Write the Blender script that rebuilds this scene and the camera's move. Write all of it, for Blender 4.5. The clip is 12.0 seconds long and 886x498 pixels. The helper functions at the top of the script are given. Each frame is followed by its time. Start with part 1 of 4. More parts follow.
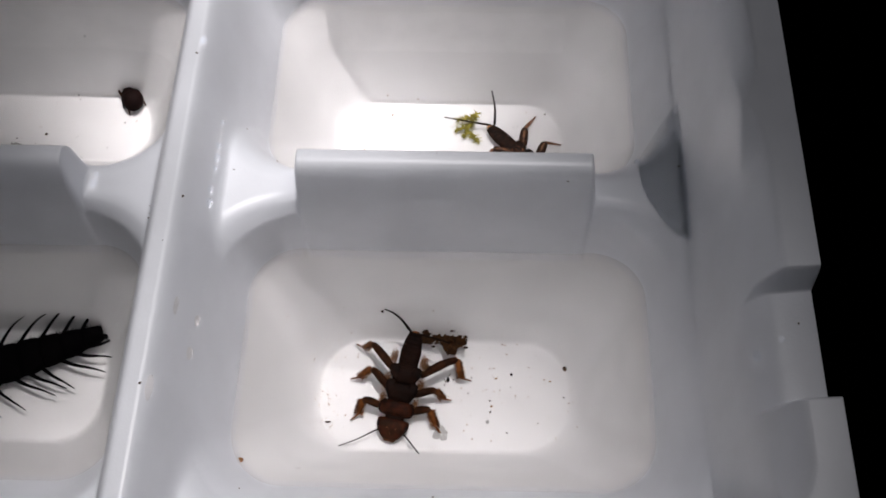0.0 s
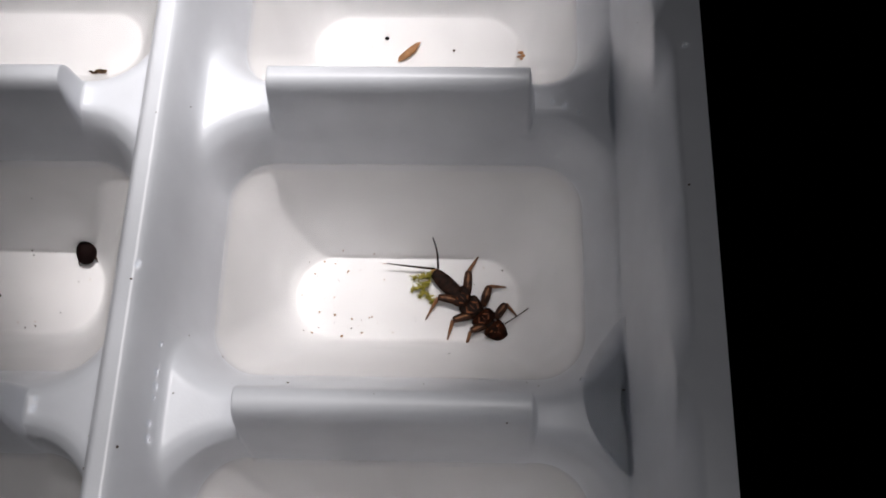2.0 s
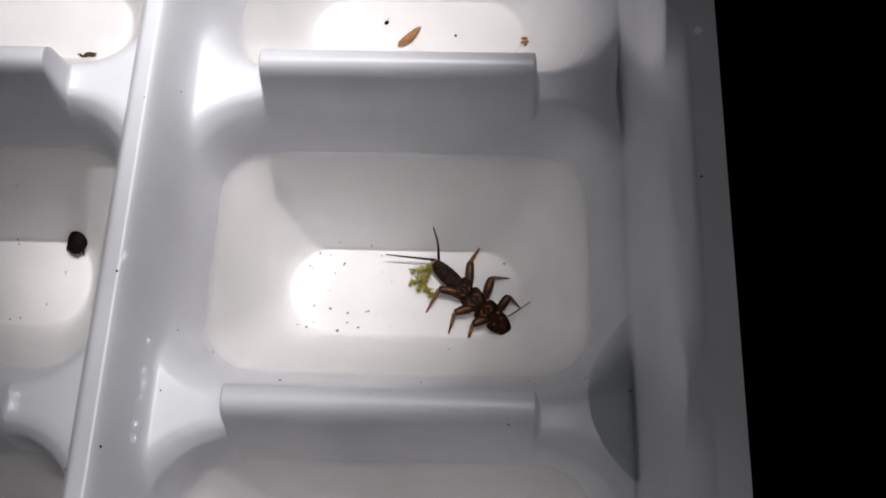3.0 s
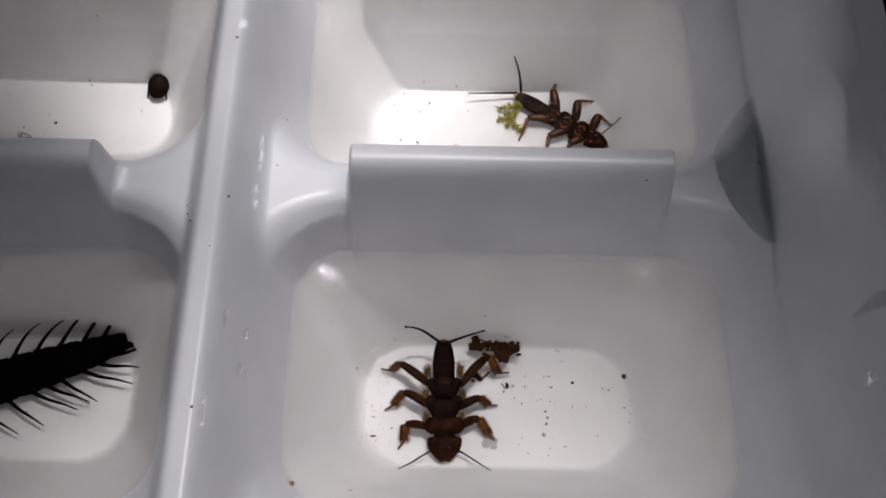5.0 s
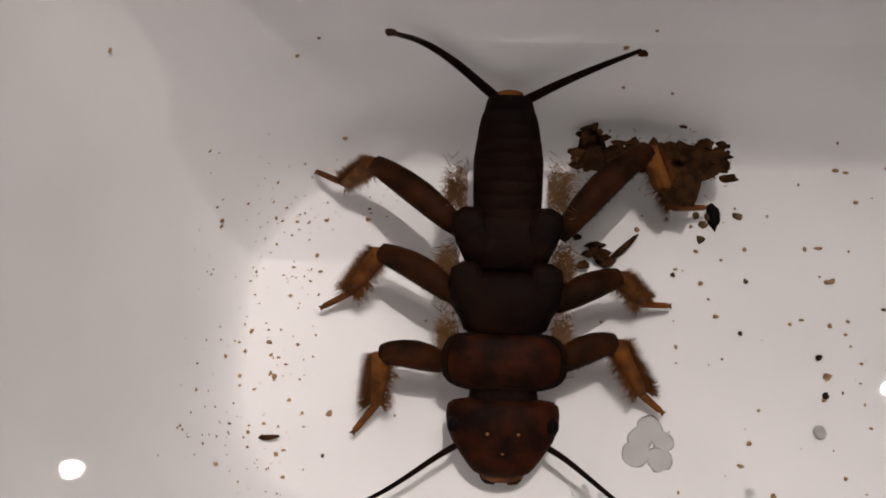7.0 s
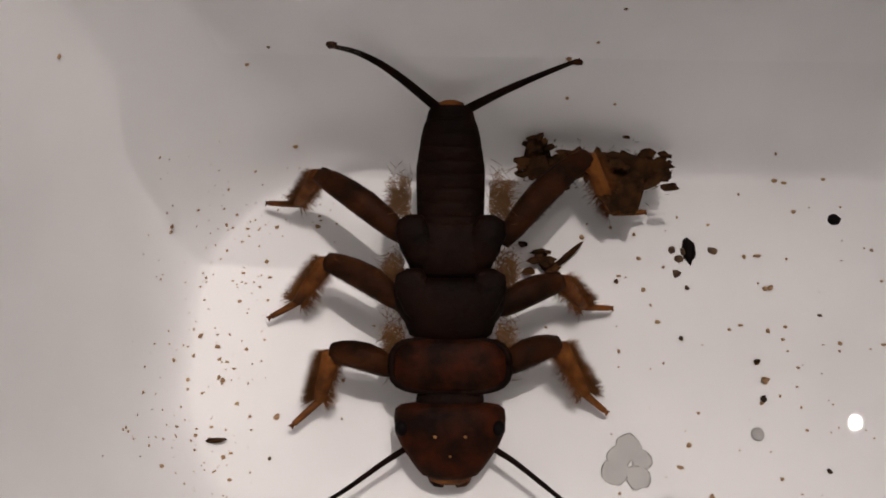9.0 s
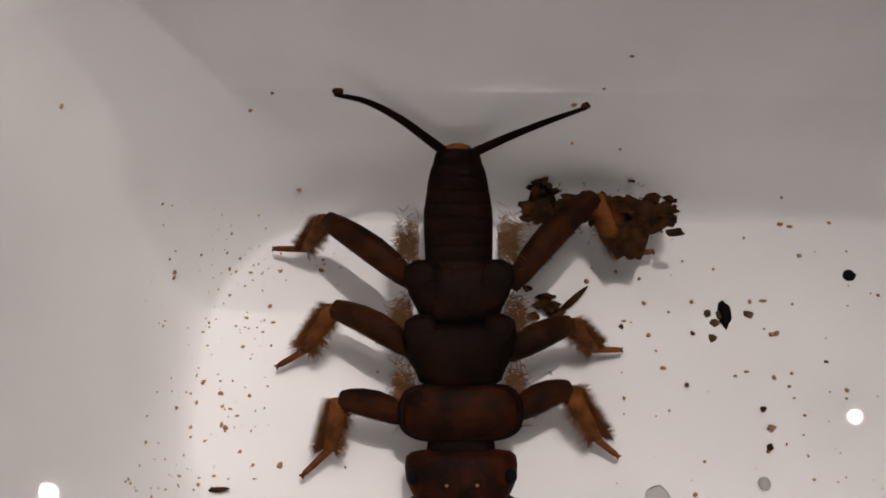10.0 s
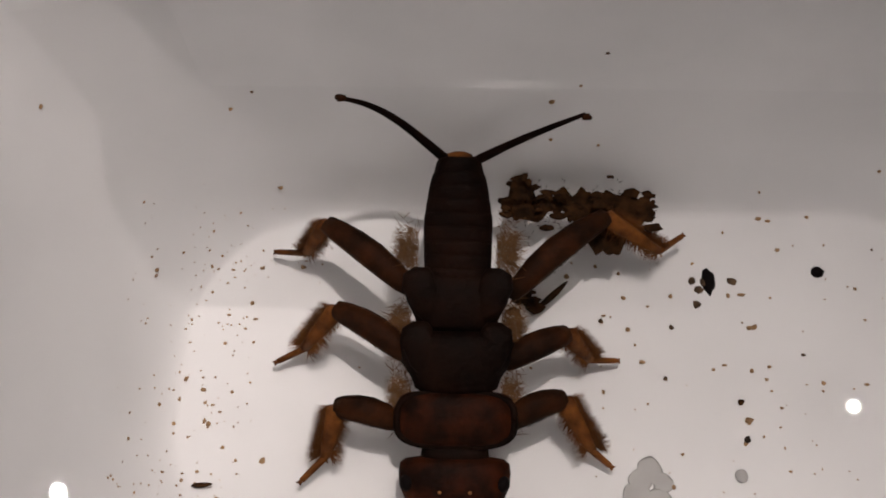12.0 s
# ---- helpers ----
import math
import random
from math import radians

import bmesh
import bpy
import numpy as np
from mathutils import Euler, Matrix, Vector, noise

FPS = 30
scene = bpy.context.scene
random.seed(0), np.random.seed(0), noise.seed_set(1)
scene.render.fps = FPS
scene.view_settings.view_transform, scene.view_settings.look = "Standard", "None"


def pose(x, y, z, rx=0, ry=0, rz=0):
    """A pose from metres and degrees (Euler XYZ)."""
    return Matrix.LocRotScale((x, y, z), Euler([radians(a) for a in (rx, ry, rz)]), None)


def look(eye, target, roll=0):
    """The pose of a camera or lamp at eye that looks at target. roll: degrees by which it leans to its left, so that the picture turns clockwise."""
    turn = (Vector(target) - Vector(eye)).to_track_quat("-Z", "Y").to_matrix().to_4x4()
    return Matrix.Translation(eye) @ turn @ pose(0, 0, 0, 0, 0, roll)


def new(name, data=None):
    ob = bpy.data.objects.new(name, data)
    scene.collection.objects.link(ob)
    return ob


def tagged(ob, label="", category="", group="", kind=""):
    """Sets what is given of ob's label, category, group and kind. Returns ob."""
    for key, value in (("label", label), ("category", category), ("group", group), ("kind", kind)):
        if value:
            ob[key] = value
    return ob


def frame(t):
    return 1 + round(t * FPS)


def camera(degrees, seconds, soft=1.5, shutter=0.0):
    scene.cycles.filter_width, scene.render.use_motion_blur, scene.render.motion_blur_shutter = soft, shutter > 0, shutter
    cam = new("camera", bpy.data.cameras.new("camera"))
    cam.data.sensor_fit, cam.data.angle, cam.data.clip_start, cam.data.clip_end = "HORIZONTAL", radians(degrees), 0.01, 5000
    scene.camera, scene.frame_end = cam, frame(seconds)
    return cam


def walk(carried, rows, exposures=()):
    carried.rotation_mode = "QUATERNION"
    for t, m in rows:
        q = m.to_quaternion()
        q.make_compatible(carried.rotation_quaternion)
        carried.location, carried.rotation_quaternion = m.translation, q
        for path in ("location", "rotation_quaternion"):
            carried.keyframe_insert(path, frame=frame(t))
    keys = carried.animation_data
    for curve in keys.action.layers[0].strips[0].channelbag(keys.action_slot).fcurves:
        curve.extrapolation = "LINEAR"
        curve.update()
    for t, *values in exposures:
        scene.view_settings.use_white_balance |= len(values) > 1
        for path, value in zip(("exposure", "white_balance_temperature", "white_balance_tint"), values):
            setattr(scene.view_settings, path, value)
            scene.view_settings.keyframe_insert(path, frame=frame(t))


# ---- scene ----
LENS = 46.0
PATH = [  # seconds, place in centimetres, yaw, pitch, roll
    (0.0, 1.703, -5.519, 8.257, 2.84, -61.44, -1.50),
    (0.5, 1.350, -5.597, 8.242, 1.07, -61.56, -0.02),
    (1.0, 1.453, -5.266, 8.726, 2.27, -62.32, -1.32),
    (1.5, 2.221, -3.657, 9.750, 6.56, -65.91, -5.58),
    (2.0, 2.360, -2.546, 9.472, 5.32, -67.16, -4.16),
    (2.5, 2.497, -2.237, 9.200, 6.21, -67.82, -4.54),
    (4.5, 1.026, -4.141, 8.624, -0.76, -64.50, 1.71),
    (5.0, 0.775, -4.945, 7.675, -1.55, -62.73, 2.36),
    (5.5, 1.045, -5.038, 7.214, -2.00, -62.90, 1.90),
    (5.7, 1.122, -5.139, 7.182, -1.81, -62.56, 1.43),
    (6.0, 1.104, -3.389, 3.637, -2.10, -63.29, 1.77),
    (6.2, 1.122, -2.796, 2.493, -0.41, -64.12, 0.49),
    (6.5, 1.320, -2.819, 1.226, 3.90, -60.86, -3.36),
    (7.0, 0.839, -2.754, 0.735, 2.57, -63.55, -1.52),
    (9.0, 0.927, -2.840, 0.760, -0.60, -62.06, 1.34),
    (9.5, 0.934, -2.800, 0.757, -0.34, -61.95, 1.05),
    (10.0, 0.909, -2.703, 0.799, -0.66, -61.97, 1.45),
    (10.5, 0.991, -2.785, 0.861, -0.72, -62.44, 1.52),
    (11.0, 1.043, -2.793, 0.926, -0.87, -61.99, 1.21),
    (11.5, 1.060, -2.887, 0.835, -0.36, -61.77, 0.62),
    (12.0, 0.975, -2.707, 0.829, -0.66, -62.34, 1.05),
]
CM = 0.01


def aim(x, y, z, yaw, pitch, roll):
    a, b = radians(yaw), radians(pitch)
    eye = Vector((x, y, z)) * CM
    return look(eye, eye + Vector((-math.sin(a) * math.cos(b), math.cos(a) * math.cos(b), math.sin(b))), roll)


cam = camera(LENS, 12.0, soft=1.8)
EXPOSURES = [  # seconds, stops, kelvin, tint
    (0.0, -0.12, 6320, 14), (1.0, -0.20, 6320, 14), (1.5, -0.48, 6350, 13), (2.0, -0.58, 6350, 13), (2.5, -0.60, 6350, 13), (4.5, -0.52, 6350, 14),
    (5.0, -0.46, 6350, 14), (5.5, -0.42, 6400, 14), (6.0, -0.48, 6700, 15), (6.5, -0.54, 6830, 16), (12.0, -0.58, 6830, 16)]
walk(cam, [(t, aim(*row)) for t, *row in PATH], EXPOSURES)

# ---- light: three unseen narrow white beams, a wider one beside them, two weak spots added for glints, and a nearly dark room ----
world = bpy.data.worlds.new("dark_room")
scene.world = world
world.use_nodes = True
world.node_tree.nodes["Background"].inputs[0].default_value = (0.75, 0.85, 1.0, 1)
world.node_tree.nodes["Background"].inputs[1].default_value = 0.016
for at, target, energy, half, radius in (  # centimetres, watts, degrees
        # Added beams, each aimed to set brightness and shadow edges of its part.
        ((10.6, 64.5, 200.0), (-0.9, 6.4, -1.0), 215.0, 1.432, 0.5),
        ((11.4, 64.5, 200.0), (-0.15, 2.2, -1.0), 150.0, 0.95, 0.5),
        ((19.0, 35.0, 200.0), (0.1, -3.1, -1.0), 112.0, 1.267, 0.5),
        ((43.0, 17.0, 200.0), (0.0, 0.0, -1.0), 14.0, 2.478, 1.0),
        # Two weak spots put in for the small glints on the water.
        ((18.7, 12.3, 38.8), (0.0, -1.0, -1.0), 0.15, 8.0, 0.24),
        ((-13.6, 8.75, 38.8), (0.0, -1.0, -1.0), 0.12, 8.0, 0.24)):
    lamp = bpy.data.lights.new("lamp_diode", "SPOT")
    lamp.spot_size, lamp.spot_blend, lamp.shadow_soft_size, lamp.energy, lamp.color = radians(2 * half), 1.0, radius * CM, energy, (1.0, 0.97, 0.94)
    ob = new("lamp_diode", lamp)
    ob.matrix_world = look(Vector(at) * CM, Vector(target) * CM)
scene.view_settings.exposure = 0.0


# ---- materials ----
def material(name, colour, rough=0.5, metal=0.0, spec=0.5, vary=0.15, scale=400.0, bump=0.0, bump_scale=2500.0, coat=0.0, second=None, sss=0.0):
    """A principled material with blotches at one scale and grain and relief at another."""
    m = bpy.data.materials.new(name)
    m.use_nodes = True
    n, l = m.node_tree.nodes, m.node_tree.links
    p = n["Principled BSDF"]
    p.inputs["Roughness"].default_value, p.inputs["Metallic"].default_value = rough, metal
    p.inputs["Specular IOR Level"].default_value = spec
    p.inputs["Coat Weight"].default_value, p.inputs["Coat Roughness"].default_value = coat, 0.08
    co = n.new("ShaderNodeTexCoord")
    big = n.new("ShaderNodeTexNoise")
    big.inputs["Scale"].default_value, big.inputs["Detail"].default_value = scale, 5
    small = n.new("ShaderNodeTexNoise")
    small.inputs["Scale"].default_value, small.inputs["Detail"].default_value = bump_scale, 3
    l.new(co.outputs["Object"], big.inputs["Vector"])
    l.new(co.outputs["Object"], small.inputs["Vector"])
    ramp = n.new("ShaderNodeValToRGB")
    a = second or [c * (1 - vary) for c in colour]
    b = colour if second else [min(1, c * (1 + vary)) for c in colour]
    ramp.color_ramp.elements[0].color, ramp.color_ramp.elements[1].color = (*a, 1), (*b, 1)
    ramp.color_ramp.elements[0].position, ramp.color_ramp.elements[1].position = 0.36, 0.64
    l.new(big.outputs["Fac"], ramp.inputs["Fac"])
    grain = n.new("ShaderNodeMix")
    grain.data_type, grain.blend_type = "RGBA", "OVERLAY"
    grain.inputs["Factor"].default_value = vary * 0.8
    l.new(ramp.outputs["Color"], grain.inputs["A"])
    l.new(small.outputs["Fac"], grain.inputs["B"])
    l.new(grain.outputs["Result"], p.inputs["Base Color"])
    if bump:
        bn = n.new("ShaderNodeBump")
        bn.inputs["Strength"].default_value, bn.inputs["Distance"].default_value = bump, 0.0001
        l.new(small.outputs["Fac"], bn.inputs["Height"])
        l.new(bn.outputs["Normal"], p.inputs["Normal"])
    if sss:
        p.inputs["Subsurface Weight"].default_value = sss
        p.inputs["Subsurface Radius"].default_value = (0.0012, 0.0008, 0.0005)
        p.inputs["Subsurface Scale"].default_value = 1.0
    return m


PLASTIC = material("white_plastic", (0.815, 0.83, 0.868), rough=0.36, spec=0.55, vary=0.03, scale=160, bump=0.12, bump_scale=4000)
SPECK = material("tan_specks", (0.46, 0.29, 0.15), rough=0.8, vary=0.4, scale=900, second=(0.24, 0.135, 0.065))
WETPLASTIC = material("submerged_white_plastic", (0.87, 0.875, 0.885), rough=0.45, spec=0.06, vary=0.035, scale=220, bump=0.08, bump_scale=3000)
BLACK = material("black_cloth", (0.0008, 0.0008, 0.0009), rough=0.95, spec=0.0, vary=0.3, scale=300)
DARK = material("dark_chitin", (0.011, 0.0036, 0.0016), rough=0.6, spec=0.05, vary=0.35, scale=900, bump=0.5, bump_scale=4500, second=(0.0038, 0.0016, 0.001))
HEADM = material("red_brown_chitin", (0.036, 0.008, 0.0022), rough=0.55, spec=0.05, vary=0.35, scale=1300, bump=0.4, bump_scale=5000, second=(0.008, 0.0028, 0.0014))
LEGM = material("brown_leg_chitin", (0.037, 0.0112, 0.0032), rough=0.6, spec=0.05, vary=0.3, scale=900, bump=0.4, bump_scale=5000, second=(0.010, 0.0042, 0.002))
SHIN = material("amber_leg_chitin", (0.19, 0.064, 0.014), rough=0.55, spec=0.08, vary=0.35, scale=1100, bump=0.5, bump_scale=5000, second=(0.055, 0.015, 0.004))
HAIR = material("golden_brown_hair", (0.15, 0.053, 0.013), rough=0.6, spec=0.1, vary=0.3, scale=900)
GILL = material("pale_gill", (0.20, 0.098, 0.040), rough=0.55, spec=0.1, vary=0.2, scale=900)
PATCH = material("yellow_marking", (0.24, 0.11, 0.03), rough=0.4, vary=0.3, scale=1500)
RUST = material("rust_marking", (0.20, 0.068, 0.022), rough=0.5, spec=0.15, vary=0.35, scale=1800, second=(0.08, 0.026, 0.010))
EYEM = material("black_eye", (0.006, 0.004, 0.004), rough=0.6, spec=0.05, vary=0.1)
DIRT = material("brown_detritus", (0.062, 0.027, 0.010), rough=0.9, spec=0.03, vary=0.4, scale=2200, bump=0.6, bump_scale=4000, second=(0.024, 0.012, 0.006))
GRIT = material("dark_grit", (0.16, 0.095, 0.05), rough=0.7, spec=0.15, vary=0.4, scale=1500, bump=0.5, second=(0.022, 0.014, 0.009))
STRAW = material("straw_fragment", (0.36, 0.17, 0.06), rough=0.6, vary=0.3, scale=900, bump=0.4)
MOSS = material("yellow_green_moss", (0.46, 0.40, 0.09), rough=0.6, spec=0.2, vary=0.35, scale=1500, second=(0.20, 0.19, 0.02))
SHELLY = material("black_shell", (0.009, 0.0034, 0.003), rough=0.65, spec=0.06, vary=0.4, scale=1400, bump=0.5)

WATER = bpy.data.materials.new("clear_water")
WATER.use_nodes = True
wn = WATER.node_tree.nodes
wp = wn["Principled BSDF"]
wp.inputs["Base Color"].default_value = (0.71, 0.675, 0.643, 1)
wp.inputs["Roughness"].default_value, wp.inputs["IOR"].default_value = 0.0, 1.33
wp.inputs["Transmission Weight"].default_value = 1.0


FILM = WATER.copy()
FILM.name = "clear_water_film"
FILM.node_tree.nodes["Principled BSDF"].inputs["Base Color"].default_value = (0.90, 0.93, 0.97, 1)
FILM.node_tree.nodes["Principled BSDF"].inputs["Coat Weight"].default_value = 0.6
FILM.node_tree.nodes["Principled BSDF"].inputs["Coat Roughness"].default_value = 0.06


# ---- mesh helpers; all places below are in centimetres ----
def mesh_of(name, verts, faces, mat, smooth=True):
    me = bpy.data.meshes.new(name)
    me.from_pydata([tuple(c * CM for c in v) for v in verts], [], faces)
    me.materials.append(mat)
    if smooth:
        me.polygons.foreach_set("use_smooth", [True] * len(me.polygons))
    me.validate()
    me.update()
    return me


def thing(name, verts, faces, mat, at=None, smooth=True):
    ob = new(name, mesh_of(name, verts, faces, mat, smooth))
    if at is not None:
        ob.matrix_world = at
    return ob


def part(name, geo, mat, parent, label="", smooth=True):
    ob = new(name, mesh_of(name, geo[0], geo[1], mat, smooth))
    ob.parent = parent
    if label:
        tagged(ob, label)
    return ob


def empty(name, at):
    ob = new(name)
    ob.empty_display_size = 0.002
    ob.matrix_world = at
    return ob


def cm(x, y, z, rz=0, rx=0, ry=0):
    return pose(x * CM, y * CM, z * CM, rx, ry, rz)


def join(*geos):
    verts, faces = [], []
    for v, f in geos:
        k = len(verts)
        verts += list(v)
        faces += [tuple(i + k for i in q) for q in f]
    return verts, faces


def tube(points, radii, sides=8, flat=1.0):
    """A tapered tube along points, closed at both ends."""
    pts = [Vector(p) for p in points]
    rings, verts, faces = [], [], []
    for i, p in enumerate(pts):
        d = (pts[min(i + 1, len(pts) - 1)] - pts[max(i - 1, 0)]).normalized()
        side = d.cross(Vector((0, 0, 1)))
        side = side.normalized() if side.length > 1e-6 else Vector((1, 0, 0))
        up = side.cross(d)
        r = radii[i]
        verts += [p + (side * math.cos(a) + up * math.sin(a) * flat) * r for a in (2 * math.pi * k / sides for k in range(sides))]
    for i in range(len(pts) - 1):
        for k in range(sides):
            a, b = i * sides + k, i * sides + (k + 1) % sides
            faces.append((a, b, b + sides, a + sides))
    faces.append(tuple(range(sides))[::-1])
    faces.append(tuple(range((len(pts) - 1) * sides, len(pts) * sides)))
    return verts, faces


def spline(points, n):
    """Points along a smooth curve through the given ones."""
    p = [Vector(q) for q in points]
    p = [p[0] * 2 - p[1], *p, p[-1] * 2 - p[-2]]
    out = []
    for i in range(1, len(p) - 2):
        for k in range(n):
            t = k / n
            out.append(0.5 * (2 * p[i] + (p[i + 1] - p[i - 1]) * t + (2 * p[i - 1] - 5 * p[i] + 4 * p[i + 1] - p[i + 2]) * t * t + (3 * p[i] - p[i - 1] - 3 * p[i + 1] + p[i + 2]) * t ** 3))
    return out + [p[-2]]


def shell(sections, sides=20, power=2.4, belly=0.6):
    """A body piece lofted along y: rows of (x, y, z, half width, height); the underside is flatter than the back."""
    verts, faces = [], []
    for x, y, z, w, h in sections:
        for k in range(sides):
            a = 2 * math.pi * k / sides
            c, s = math.cos(a), math.sin(a)
            e = 2 / power
            verts.append((x + w * math.copysign(abs(c) ** e, c), y, z + h * math.copysign(abs(s) ** e, s) * (1 if s > 0 else belly)))
    n = len(sections)
    for i in range(n - 1):
        for k in range(sides):
            a, b = i * sides + k, i * sides + (k + 1) % sides
            faces.append((a, a + sides, b + sides, b))
    faces.append(tuple(range(sides)))
    faces.append(tuple(range((n - 1) * sides, n * sides))[::-1])
    return verts, faces


def blob(r, rng, stretch=(1, 1, 1), rough=0.3, level=1, at=(0, 0, 0)):
    """A lumpy grain."""
    bm = bmesh.new()
    bmesh.ops.create_icosphere(bm, subdivisions=level, radius=1)
    off = Vector((rng.random(), rng.random(), rng.random())) * 50
    verts = []
    for v in bm.verts:
        k = r * (1 + rough * noise.noise(v.co * 1.7 + off) * 1.6)
        verts.append(tuple(v.co[i] * k * stretch[i] + at[i] for i in range(3)))
    faces = [tuple(v.index for v in f.verts) for f in bm.faces]
    bm.free()
    return verts, faces


def hairs(roots, rng, length, spread, width=0.004, droop=0.2):
    """Fine bristles: rows of (root, way); each is a thin three-sided spike."""
    verts, faces = [], []
    for root, way in roots:
        root, way = Vector(root), Vector(way).normalized()
        way = (way + Vector((rng.uniform(-1, 1), rng.uniform(-1, 1), rng.uniform(-1, 1))) * spread).normalized()
        ln = length * rng.uniform(0.5, 1.15)
        side = way.cross(Vector((0.1, 0.2, 1))).normalized() * width
        up = side.cross(way).normalized() * width
        mid = root + way * ln * 0.55
        tip = root + way * ln + Vector((0, 0, -droop * ln * rng.random()))
        k = len(verts)
        verts += [root + side, root - side * 0.5 + up, root - side * 0.5 - up, mid + side * 0.6, mid - side * 0.3 + up * 0.6, mid - side * 0.3 - up * 0.6, tip]
        for a in range(3):
            b = (a + 1) % 3
            faces += [(k + a, k + b, k + 3 + b, k + 3 + a), (k + 3 + a, k + 3 + b, k + 6)]
    return verts, faces


# ---- the tray ----
RIDGE, PITCH, MID, FLOOR_Z, WATER_Z, SHELF = -1.02, 3.5, 1.5, -2.888, -1.213, -0.40
LEVELS = (-3.9, -2.888, -1.213, -0.40, 0.0, 1.6)


def cell_size(z, row=1):
    """Half width, half length, corner radius and shift along y of a cell at a height; the nearer row stands a little further on."""
    first = np.where(np.asarray(row) == -1, 1.0, 0.0)
    hy = np.interp(z, LEVELS, (0.20, 0.56, 1.23, 1.48, 1.57, 2.1)) + first * np.interp(z, LEVELS, (0.10, 0.10, -0.02, 0.0, 0.0, 0.0))
    shift = np.interp(z, LEVELS, (0.10, 0.04, -0.06, -0.11, -0.12, -0.12)) + first * np.interp(z, LEVELS, (0.21, 0.19, 0.16, 0.0, 0.0, 0.0))
    return np.interp(z, LEVELS, (1.08, 1.42, 1.96, 2.20, 2.29, 2.66)), hy, np.interp(z, LEVELS, (0.19, 0.54, 0.50, 0.80, 0.80, 0.8)), shift


def inside(px, py, z, row):
    hx, hy, r, sh = cell_size(z, row)
    qx, qy = np.abs(px) - hx + r, np.abs(py - sh) - hy + r
    return np.hypot(np.maximum(qx, 0), np.maximum(qy, 0)) + np.minimum(np.maximum(qx, qy), 0) - r


def soft_min(a, b, k):
    """The lower of two heights, rounded where they cross."""
    h = np.maximum(k - np.abs(a - b), 0) / k
    return np.minimum(a, b) - h * h * k / 4


def step(a, b, v):
    t = np.clip((v - a) / (b - a), 0, 1)
    return t * t * (3 - 2 * t)


def tray_height(x, y):
    xm = np.where(x < RIDGE, 2 * RIDGE - x, x)
    row = np.floor((y + 0.15) / PITCH)
    yl = y - row * PITCH - PITCH / 2
    px = xm - MID
    lo, hi = np.full(x.shape, FLOOR_Z - 1.0), np.full(x.shape, 1.6)
    for _ in range(26):
        z = (lo + hi) / 2
        out = inside(px, yl, z, row) > 0
        lo, hi = np.where(out, z, lo), np.where(out, hi, z)
    wall = (lo + hi) / 2
    wall = -soft_min(-wall, np.full(x.shape, -FLOOR_Z), 0.12 + np.where(px > 0, 0.30, 0.10) * step(0.7, 1.5, np.abs(px)))
    # shelf between the cells
    edge = np.abs(xm - 1.47)
    top = SHELF + 0.20 * (1 - step(0.80, 1.62, edge))
    top = top + 0.05 * np.clip((edge - 1.5) / 0.8, 0, 1) ** 2
    # outer rim with its finger notch
    notch = (1 - step(-1.80, -1.72, y)) * step(-2.80, -2.72, y)
    inner = 3.985 - 0.06 * (1 - step(-3.4, -2.6, y))
    rise = SHELF + (xm - 3.80) / (inner - 3.80) * 1.45
    rim = 1.07 + 0.22 * (xm - 4.03) - 0.32 * notch
    rim = np.where(xm > 3.60, soft_min(rise, rim, 0.10), -9)
    top = -soft_min(-top, -rim, 0.30)
    # end walls
    end = np.maximum(y - 10.55, -7.05 - y)
    top = np.maximum(top, np.minimum(SHELF + end * 5, 1.1))
    z = soft_min(wall, top, 0.70)
    # rounded lip along the middle of each divider
    along = np.abs(y + 0.15 - np.round((y + 0.15) / PITCH) * PITCH)
    lip = 0.145 - 2.0 * along ** 2 - 150.0 * along ** 4 - 1.2 * step(1.385, 1.50, edge)
    z = np.maximum(z, np.where(along < 0.6, -soft_min(-z, -lip, 0.14), z))
    # middle ridge: a straight roll that stands proud of the cells on both sides
    across = np.maximum(np.abs(x - RIDGE + 0.01) - 0.06, 0)
    roll = 0.24 - 4.3 * (np.sqrt(across ** 2 + 0.0256) - 0.16)
    z = np.maximum(z, np.where(across < 0.6, -soft_min(-z, -roll, 0.16), z))
    return np.where(xm > 4.415, np.where(xm > 4.43, -3.2, z - (xm - 4.40) * 2.0), z)


def axis(*stretches):
    out = []
    for a, b, d in stretches:
        n = max(1, round((b - a) / d))
        out += [a + (b - a) * k / n for k in range(n)]
    return np.array(out + [stretches[-1][1]])


